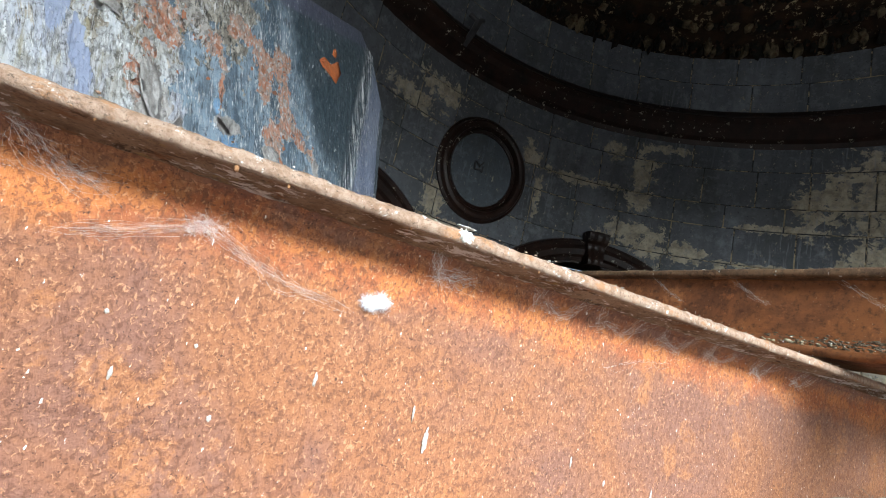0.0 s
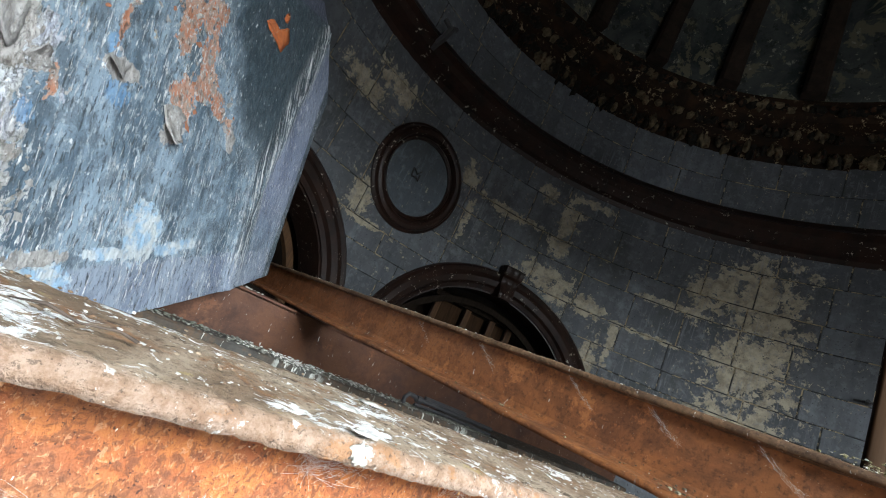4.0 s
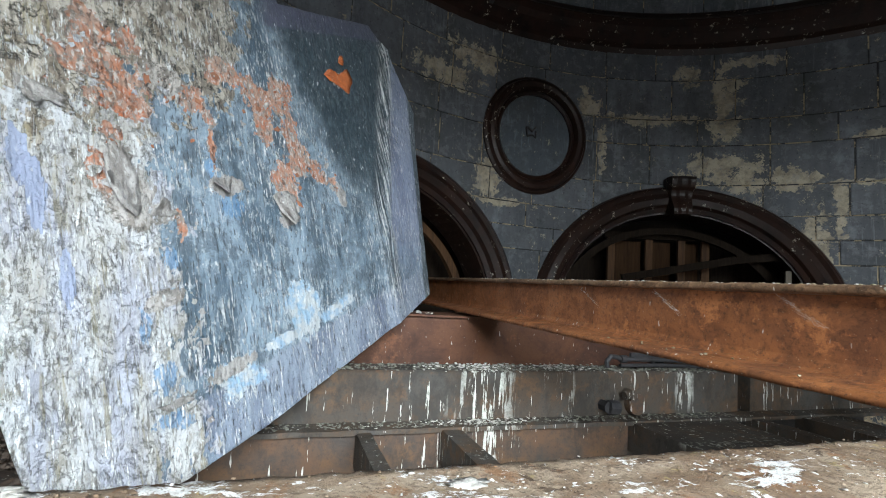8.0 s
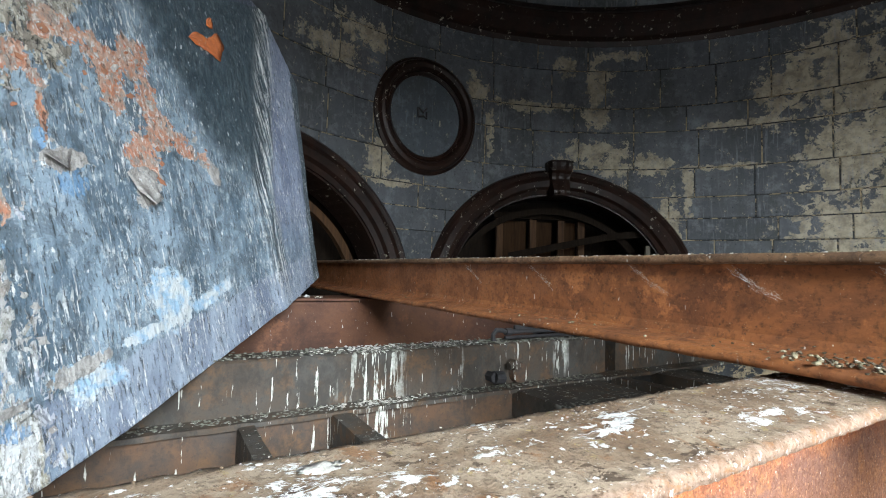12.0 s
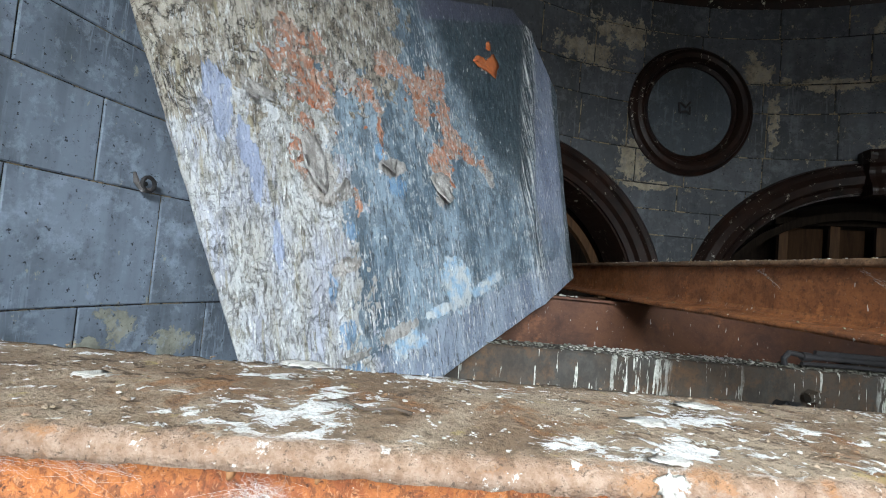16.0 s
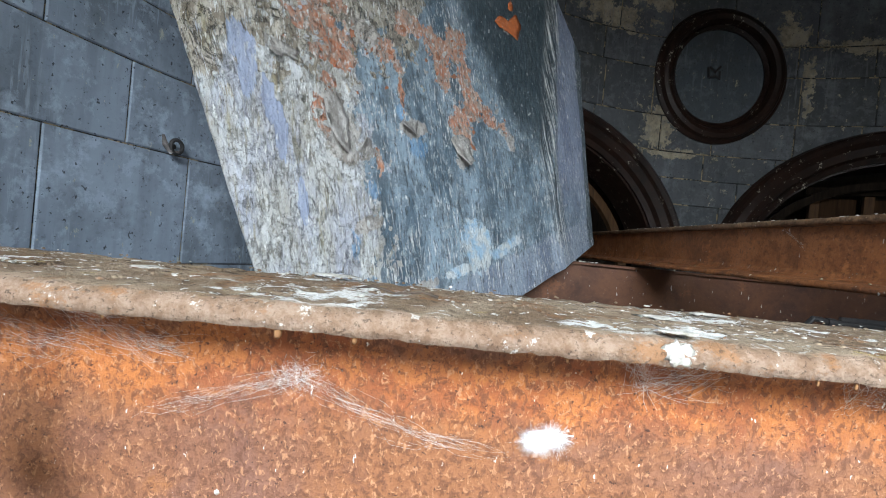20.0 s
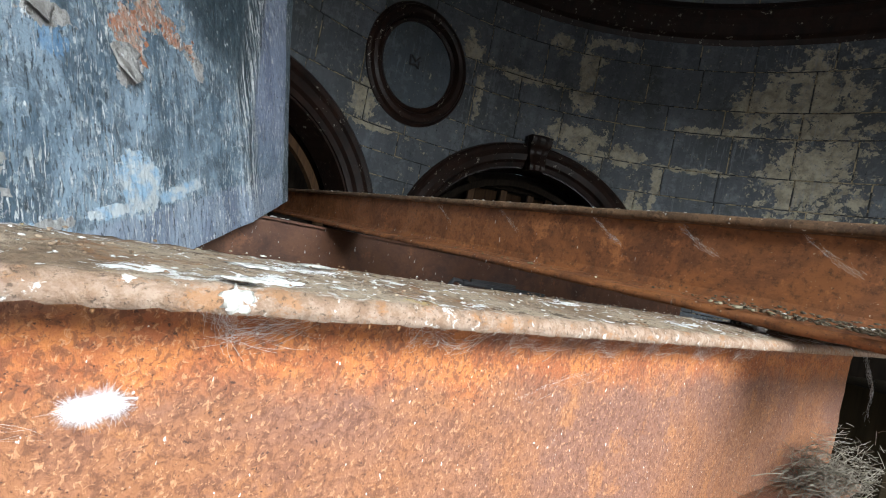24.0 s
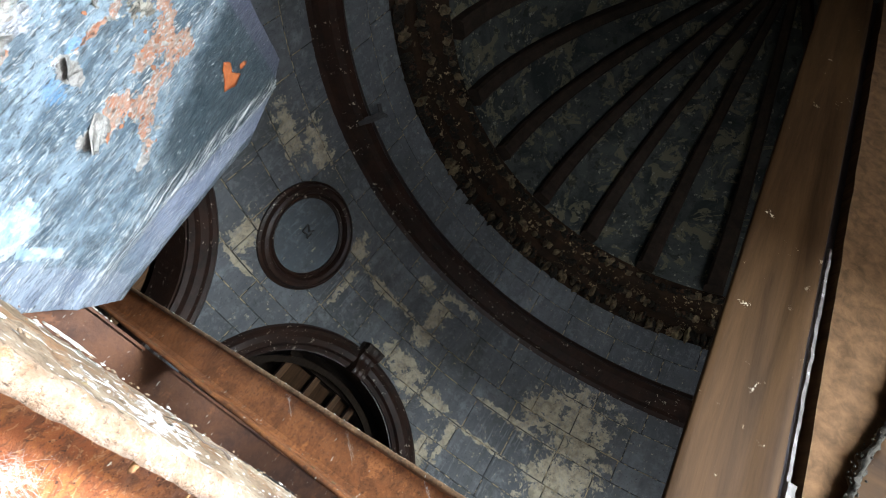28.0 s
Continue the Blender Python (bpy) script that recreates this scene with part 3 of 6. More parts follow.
def dome():
    rd, h = R - 0.38, 3.0
    prof = []
    for k in range(15):
        a = radians(90) * k / 14
        prof.append((rd * math.cos(a) + 0.001, ZSPRING + h * math.sin(a)))
    for k in range(14, -1, -1):
        a = radians(90) * k / 14
        prof.append(((rd + 0.3) * math.cos(a) + 0.001, ZSPRING + (h + 0.3) * math.sin(a)))
    bm = sweep(prof, [(lambda u, v, a=a: (*drum_xy(a, u), v)) for a in [360 * k / 96 for k in range(96)]], closed=True)
    d = mesh_ob("ceiling", bm, DOME, label="stained grey dome lined with dark ribs", category="dome", kind="structure", smooth=True)
    n = 22
    for i in range(n):
        az = 97.7 + 360 / n * i
        pl = []
        for k in range(15):
            a = radians(88) * k / 14
            w = 0.27 * (1 - 0.6 * k / 14)

            def f(u, v, a=a, w=w, az=az):
                r, z = (rd + 0.02 - v) * math.cos(a), ZSPRING + (h + 0.02 - v * 0.9) * math.sin(a)
                x, y = drum_xy(az, r)
                t = radians(az)
                return x - math.sin(t) * u * w, y + math.cos(t) * u * w, z
            pl.append(f)
        mesh_ob("dome_rib", sweep([(-0.5, 0), (0.5, 0), (0.5, 0.16), (0.35, 0.2), (-0.35, 0.2), (-0.5, 0.16)], pl), RIB, label="dark rib curving up the dome", category="rib", group="dome ribs", kind="structure")


dome()


def arch(az):
    """Archivolt with keystone round an arched opening, and the boarded recess behind it."""
    root = thing("arch", Matrix(), "dark moulded stone arch with a scrolled keystone", "arch", "arches of the drum")
    n, wide = 36, 1.028 if az < 100 else 1.0

    def swept(profile, a0=0.0, a1=180.0, foot=0.0):
        pl = []
        if foot:
            pl.append(lambda u, v: cyl(-wide * u, ARCH_Z - foot, v, az))
        for k in range(n + 1):
            t = radians(a1 + (a0 - a1) * k / n)
            pl.append(lambda u, v, t=t: cyl(wide * u * math.cos(t), ARCH_Z + u * math.sin(t), v, az))
        if foot:
            pl.append(lambda u, v: cyl(wide * u, ARCH_Z - foot, v, az))
        return sweep(profile, pl)
    w = ARCH_OUT - ARCH_IN
    archivolt = part("archivolt", swept([(ARCH_IN, -0.02), (ARCH_IN, 0.03), (ARCH_IN + 0.05, 0.05), (ARCH_IN + 0.08, 0.09), (ARCH_IN + w * 0.5, 0.11), (ARCH_IN + w * 0.7, 0.08), (ARCH_OUT - 0.05, 0.1), (ARCH_OUT - 0.02, 0.07), (ARCH_OUT, 0.02), (ARCH_OUT, -0.02)], foot=1.0), TRIM, root)
    part("reveal", swept([(ARCH_IN - 0.02, -0.46), (ARCH_IN - 0.02, 0.0), (ARCH_IN + 0.12, 0.0), (ARCH_IN + 0.12, -0.46)], foot=1.0), TRIM, root, "dark soffit of the arch")
    part("inner_hoop", swept([(ARCH_IN - 0.21, -0.42), (ARCH_IN - 0.21, -0.34), (ARCH_IN - 0.13, -0.34), (ARCH_IN - 0.13, -0.42)], foot=1.0), WOOD_SHADED if az < 100 else WOOD, root, "curved wooden window head")
    key = bmesh.new()
    rows = []
    for k in range(15):
        f = k / 14
        z = ARCH_IN - 0.05 + (ARCH_OUT - ARCH_IN + 0.125) * f
        half = 0.115 + 0.035 * f + (0.014 if f > 0.66 else 0.0)
        out = 0.175 + 0.03 * math.cos(8.0 * (f - 0.12)) + (0.02 if f > 0.66 else 0.0)
        line = [(-half, -0.02), (-half, out * 0.6), (-half * 0.85, out)] + [(half * q, out + 0.022 * math.cos(3.0 * q)) for q in (-0.5, -0.2, 0.2, 0.5)] + [(half * 0.85, out), (half, out * 0.6), (half, -0.02)]
        rows.append([key.verts.new(cyl(q, ARCH_Z + z, d, az)) for q, d in line])
    for p, q in zip(rows, rows[1:]):
        for i in range(10):
            key.faces.new((p[i], p[(i + 1) % 10], q[(i + 1) % 10], q[i]))
    key.faces.new(rows[0][::-1])
    key.faces.new(rows[-1])
    part("keystone", key, TRIM, archivolt, "scrolled keystone")
    # near-black boards that close the recess, its shade put into their colour, and a wooden frame with battens in front
    # of them
    def slab(s0, s1, z0, z1, d0, d1):
        bm = bmesh.new()
        vs = [bm.verts.new(cyl(q, z, d, az)) for d in (d0, d1) for q, z in ((s0, z0), (s1, z0), (s1, z1), (s0, z1))]
        for f in ((0, 1, 2, 3), (4, 5, 6, 7), (0, 1, 5, 4), (1, 2, 6, 5), (2, 3, 7, 6), (3, 0, 4, 7)):
            bm.faces.new([vs[q] for q in f])
        return bm
    k = 13
    for i in range(k):
        s0, s1 = -1.5 + 3.0 * i / k, -1.5 + 3.0 * (i + 1) / k - 0.0004
        part("board", slab(s0, s1, 0.6, 3.05, -0.98, -0.95), WOOD_SHADED, root)
    for s0, s1 in ((-0.56, -0.19), (-0.16, 0.12), (0.19, 0.40)):
        part("panel", slab(s0, s1, 0.6, 2.70, -0.68, -0.66), WOOD_MID, root, "brown boarded shutter")
    for s in (-0.58, -0.17, 0.17, 0.41):
        part("batten", slab(s, s + 0.075, 0.6, 2.74, -0.60, -0.53), WOOD, root)
    if az < 100:
        part("jamb_post", slab(1.09, 1.14, 0.6, 2.36, -0.10, -0.03), WOOD_PALE, root, "bleached wooden jamb post")
    part("rail", slab(-0.62, 0.52, 2.72, 2.80, -0.62, -0.53), WOOD_SHADED, root)
    part("side_cheek", slab(-1.62, -1.48, 0.6, 3.1, -1.0, -0.46), WOOD_SHADED, root)
    part("side_cheek", slab(1.48, 1.62, 0.6, 3.1, -1.0, -0.46), WOOD_SHADED, root)
    part("lid", slab(-1.6, 1.6, 3.05, 3.1, -1.0, -0.4), WOOD_SHADED, root)
    return root


for az in ARCHES:
    arch(az)


def oculus():
    root = thing("oculus", Matrix(), "round blind window with a dark moulded ring and grey disc", "oculus")
    n = 56
    a, b = OCULUS_IN, OCULUS_OUT
    prof = [(a, -0.02), (a, 0.05), (a + 0.03, 0.07), (a + 0.05, 0.05), (a + 0.08, 0.11), (a + 0.12, 0.125), (b - 0.05, 0.11), (b - 0.03, 0.07), (b, 0.05), (b, -0.02)]
    pl = [(lambda u, v, t=2 * math.pi * k / n: cyl(0.955 * u * math.cos(t), OCULUS_Z + u * math.sin(t), v, OCULUS_AZ)) for k in range(n)]
    part("ring", sweep(prof, pl, closed=True), TRIM, root)
    bm = bmesh.new()
    mid = bm.verts.new(cyl(0, OCULUS_Z, 0.026, OCULUS_AZ))
    prev = None
    for rr in (0.15, 0.3, a + 0.01):
        cur = [bm.verts.new(cyl(0.955 * rr * math.cos(2 * math.pi * k / n), OCULUS_Z + rr * math.sin(2 * math.pi * k / n), 0.026, OCULUS_AZ)) for k in range(n)]
        for k in range(n):
            q = (k + 1) % n
            bm.faces.new((mid, cur[k], cur[q]) if prev is None else (prev[k], cur[k], cur[q], prev[q]))
        prev = cur
    disc = part("disc", bm, DISC, root, "flat grey painted disc", smooth=True)
    at = lambda q, z, d: cyl(q - 0.045, OCULUS_Z + 0.04 + z, d, OCULUS_AZ)
    bm = join(tube([at(-0.055, 0.05, 0.03), at(-0.05, -0.06, 0.045)], 0.012, 6), tube([at(-0.05, 0.045, 0.05), at(0.0, -0.01, 0.07), at(0.055, 0.055, 0.05)], 0.013, 6), tube([at(-0.05, -0.06, 0.045), at(0.01, -0.045, 0.06), at(0.06, -0.065, 0.04), at(0.055, 0.01, 0.05)], 0.012, 6))
    part("bracket", bm, IRON, disc, "small rusted iron bracket")


oculus()

# ---------------------------------------------------------------- beams
NEAR = pose(-0.328, 0.618, 0, 0, 0, 28)      # x along, y away from the camera
near = thing("near_girder", NEAR, "orange rusty steel girder with a dropping-crusted top flange", "girder")
flange = densify([(0.0, 1.736), (0.0, 1.746), (0.006, 1.752), (0.10, 1.757), (0.20, 1.753), (0.205, 1.747), (0.205, 1.736), (0.115, 1.730), (0.09, 1.730)], 0.012)
part("top_flange", rough_bar(-1.9, 1.75, flange, 0.006, 0.0022, 0, 95), CRUST, near, "top flange crusted with droppings", smooth=True)
part("web", rough_bar(-1.9, 1.86, densify([(0.095, 1.39), (0.095, 1.70), (0.090, 1.722), (0.078, 1.733), (0.127, 1.733), (0.115, 1.722), (0.110, 1.70), (0.110, 1.39)], 0.03), 0.03, 0.003, 4), RUST_NEAR, near)
part("bottom_flange", rough_bar(-1.9, 1.75, [(0.0, 1.372), (0.0, 1.39), (0.205, 1.39), (0.205, 1.372)], 0.2, 0.002), RUST_NEAR, near)

FAR = pose(0.403, 1.695, -0.017, 0, 0.6, -63)
far = thing("far_girder", FAR, "brown rusty steel girder crossing the drum", "girder")
part("web", rough_bar(-3.9, 1.7, densify([(-0.03, 1.818), (-0.008, 1.826), (0.0, 1.845), (0.0, 1.990), (0.012, 1.990), (0.012, 1.81)], 0.04), 0.06, 0.003, 2), RUST_FAR, far)
part("top_flange", rough_bar(-3.9, 1.7, densify([(-0.030, 1.990), (-0.034, 1.994), (-0.034, 2.004), (-0.028, 2.010), (0.1, 2.012), (0.1, 1.990), (0.0, 1.988)], 0.012), 0.03, 0.003, 9), RUST_EDGE, far, "thin rusted top flange", smooth=True)
part("bottom_flange", rough_bar(-3.9, 1.7, densify([(-0.115, 1.792), (-0.118, 1.804), (-0.11, 1.811), (-0.03, 1.818), (0.13, 1.816), (0.13, 1.794)], 0.02), 0.04, 0.003, 5), RUST_FAR, far, smooth=True)

CROSS = pose(-0.328, 0.618, 0, 0, 0, 28)
girder_b = thing("lower_girder", CROSS, "dark purple-brown rusty girder under the crossing girder", "girder")
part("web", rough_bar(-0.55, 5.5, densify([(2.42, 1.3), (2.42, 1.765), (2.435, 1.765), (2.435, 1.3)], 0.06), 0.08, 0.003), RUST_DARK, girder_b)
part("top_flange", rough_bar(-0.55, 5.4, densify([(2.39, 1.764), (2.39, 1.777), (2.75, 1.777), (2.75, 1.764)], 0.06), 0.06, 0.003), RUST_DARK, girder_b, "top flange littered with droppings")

SILL0 = -0.75
grey = thing("grey_sill_beam", CROSS, "grey iron sill beam streaked with white droppings", "beam")
part("upper_face", rough_bar(SILL0, 2.60, densify([(1.85, 1.32), (1.85, 1.54), (1.86, 1.55), (2.03, 1.55), (2.03, 1.32)], 0.04), 0.05, 0.004, 3), GREY, grey)
part("upper_face", rough_bar(2.70, 4.6, densify([(1.85, 1.32), (1.85, 1.54), (1.86, 1.55), (2.03, 1.55), (2.03, 1.32)], 0.04), 0.05, 0.004, 3), GREY, grey)
part("ledge", rough_bar(SILL0, 4.6, densify([(1.76, 1.295), (1.76, 1.315), (1.86, 1.325), (1.86, 1.295)], 0.03), 0.04, 0.005, 6), GREY, grey, "ledge littered with droppings")
part("lower_face", rough_bar(SILL0, 2.43, densify([(1.80, 0.95), (1.80, 1.295), (1.9, 1.295), (1.9, 0.95)], 0.06), 0.08, 0.004, 8), GREY_LOW, grey, "rusty lower face")
# added cover and dark backing that block light, so the slot stays black
part("shade_cover", rough_bar(2.45, 4.6, [(2.035, 1.535), (2.035, 1.55), (2.385, 1.55), (2.385, 1.535)], 0.1, 0.002), GREY, grey)
part("shade_backing", rough_bar(2.45, 4.6, [(2.36, 0.6), (2.36, 1.53), (2.38, 1.53), (2.38, 0.6)], 0.1, 0.002), IRON, grey)
for x0, x1 in ((0.36, 0.42), (0.74, 0.83), (1.78, 2.43), (2.60, 2.69), (3.0, 3.36)):
    part("cross_rib", rough_bar(1.2, 1.8, densify([(x0, 1.16), (x0, 1.305), (x1, 1.305), (x1, 1.16)], 0.05), 0.06, 0.004, x0), GREY, grey).matrix_local = Matrix(((0, 1, 0, 0), (1, 0, 0, 0), (0, 0, 1, 0), (0, 0, 0, 1)))

# ---------------------------------------------------------------- the peeling sheet
SN = Vector((0.931, -0.274, 0.240)).normalized()
S0 = Vector((-1.1835, 2.0, 2.0))
SX = (Vector((0, 1, 0)) - SN * SN.y).normalized()
SY = SN.cross(SX)
SHEET = Matrix(((SX.x, SY.x, SN.x, S0.x), (SX.y, SY.y, SN.y, S0.y), (SX.z, SY.z, SN.z, S0.z), (0, 0, 0, 1)))


def on_sheet(y, z):
    """The sheet's own (a, b) for a world (y, z)."""
    p = Vector((-1.1835 + 0.2915 * (y - 2) - 0.255 * (z - 2), y, z))
    q = SHEET.inverted() @ p
    return q.x, q.y


OUTLINE = [on_sheet(*p) for p in ((1.317, 1.415), (1.655, 1.33), (1.96, 1.41), (2.43, 1.565), (2.87, 1.71), (3.40, 1.90), (3.47, 2.37), (3.58, 2.95), (3.64, 3.21), (3.36, 3.53), (3.18, 3.62), (2.75, 3.42), (2.35, 3.24), (2.2, 3.6), (1.95, 4.2), (0.68, 4.2), (1.05, 2.56))]


def lattice(x, y, seed):
    """Gradient noise on a plane, about -1 to 1."""
    xi, yi = np.floor(x), np.floor(y)
    fx, fy = x - xi, y - yi
    u, v = fx * fx * fx * (fx * (fx * 6 - 15) + 10), fy * fy * fy * (fy * (fy * 6 - 15) + 10)

    def corner(i, j):
        h = np.sin((xi + i) * 127.1 + (yi + j) * 311.7 + seed * 74.7) * 43758.5453
        t = 2 * np.pi * (h - np.floor(h))
        return np.cos(t) * (fx - i) + np.sin(t) * (fy - j)
    low = corner(0, 0) * (1 - u) + corner(1, 0) * u
    high = corner(0, 1) * (1 - u) + corner(1, 1) * u
    return 1.5 * (low * (1 - v) + high * v)


def fractal(x, y, seed, octaves=5, gain=0.6):
    total, k, norm = 0, 1.0, 0.0
    for i in range(octaves):
        total, norm = total + k * lattice(x * 2 ** i, y * 2 ** i, seed + 13 * i), norm + k
        k *= gain
    return total / norm * 1.6


def soft_step(v, lo, hi):
    t = np.clip((v - lo) / (hi - lo), 0, 1)
    return t * t * (3 - 2 * t)


def patches_of(a, b, wobble, spots):
    """How far inside the nearest of some ellipses each place lies: above 0 inside."""
    best = np.full_like(a, -9.0)
    for ca, cb, ra, rb, turn in spots:
        c, q = math.cos(radians(turn)), math.sin(radians(turn))
        u, v = ((a - ca) * c + (b - cb) * q) / ra, (-(a - ca) * q + (b - cb) * c) / rb
        best = np.maximum(best, 1 - np.hypot(u, v))
    return best + wobble


PRIMER_SPOTS = ((-0.50, 0.66, 0.06, 0.08, 0), (-0.385, 0.70, 0.035, 0.06, 0), (-0.45, 0.57, 0.12, 0.075, 0), (-0.43, 0.48, 0.09, 0.045, -5), (-0.17, 0.575, 0.055, 0.055, 0), (0.02, 0.74, 0.11, 0.05, 10), (0.15, 0.69, 0.09, 0.07, 0), (0.28, 0.73, 0.075, 0.09, 0), (0.15, 0.58, 0.05, 0.07, 0), (0.31, 0.58, 0.045, 0.12, 0), (0.34, 0.46, 0.09, 0.075, 0), (0.47, 0.43, 0.11, 0.045, -18), (0.25, 0.34, 0.065, 0.085, 0), (-0.46, 0.375, 0.03, 0.03, 0), (-0.505, 0.25, 0.026, 0.07, 12), (-0.272, 0.11, 0.02, 0.055, 0), (-0.11, 0.42, 0.018, 0.07, 0), (-0.11, 0.53, 0.025, 0.03, 0))
BARED_SPOTS = ((-0.762, 0.415, 0.048, 0.07, 0), (-0.748, 0.32, 0.032, 0.09, 0), (-0.685, 0.25, 0.026, 0.08, 0), (-0.655, 0.15, 0.024, 0.09, 0), (-0.60, -0.06, 0.016, 0.08, 0))
CHALK_SPOTS = ((-0.07, 0.27, 0.09, 0.035, 10), (0.235, 0.20, 0.06, 0.07, 0), (-0.44, 0.21, 0.075, 0.13, 12), (-0.33, 0.13, 0.06, 0.035, 10), (-0.34, -0.13, 0.075, 0.025, 20), (0.62, 0.34, 0.03, 0.09, 25), (-0.27, 0.60, 0.10, 0.06, 0), (-0.14, -0.38, 0.10, 0.03, 14))


def panel_layers(a, b):
    """Which layer of paint lies bare at each place of the sheet, and how high it stands."""
    rag = fractal(a * 9, b * 8, 3, 6, 0.66)
    fine = fractal(a * 38, b * 24, 9, 4, 0.62)
    streak = fractal(a * 55, b * 7, 17, 4, 0.6)
    tear = 1.1 * rag + 0.55 * fine
    primer_d = patches_of(a, b, 0.75 * tear + 0.10, PRIMER_SPOTS)
    holes = fractal(a * 26 + 5, b * 17, 21, 4, 0.6)
    primer = soft_step(primer_d, 0.0, 0.10) * soft_step(holes, -0.62, -0.5)
    rim = soft_step(primer_d, -0.28, -0.05) * (1 - primer)
    bared_d = patches_of(a, b, 0.30 * rag + 0.25 * streak + 0.1 * fine, BARED_SPOTS)
    bared = soft_step(bared_d, 0.0, 0.06)
    chalk_d = patches_of(a, b, 0.55 * tear, CHALK_SPOTS)
    chalk = soft_step(chalk_d, 0.0, 0.08) * (1 - primer)
    edge = -0.29 - 0.10 * np.clip(b - 0.3, 0, 1) + 0.20 * rag + 0.05 * fine + 0.05 * streak
    skin = soft_step(edge - a, 0.0, 0.012)
    crust_d = b - 0.60 - 0.35 * a + 0.28 * rag + 0.08 * fine
    crust = soft_step(crust_d, 0.0, 0.02) * soft_step(0.10 - a + 0.25 * rag, 0.0, 0.05) * (1 - primer)
    skin, crust = skin * (1 - bared), crust * (1 - bared)
    folded = a - (0.96 + 0.30 * np.maximum(0.0, b - 0.05))
    fold = np.exp(-((folded - 0.02) / 0.07) ** 2)
    rope = fractal((a - 0.30 * np.maximum(0, b)) * 60 + 3 * rag, b * 3.5, 31, 3, 0.6)
    h = 0.018 * np.exp(-(folded / 0.06) ** 2) - 0.10 * np.maximum(0.0, folded) ** 2 + 0.006 * lattice(a * 4, b * 3, 2) + 0.0025 * lattice(a * 17, b * 13, 5)
    h += 0.0016 * fine + 0.0016 * streak + 0.006 * fold * rope
    h += skin * (0.0028 + 0.0018 * fractal(a * 45, b * 22, 41, 4, 0.65)) + crust * (0.004 + 0.006 * np.abs(fractal(a * 20, b * 15, 43, 5, 0.65)))
    h += chalk * (0.003 + 0.003 * np.clip(1 - chalk_d * 2, 0, 1)) + rim * 0.0055 * np.clip(0.55 + 1.2 * fractal(a * 14, b * 14, 47, 3), 0, 1)
    h -= primer * (0.001 + 0.0022 * np.abs(fractal(a * 30, b * 22, 51, 4, 0.65)))
    return h, {"primer": primer, "bared": bared, "chalk": chalk, "skin": skin, "crust": crust}


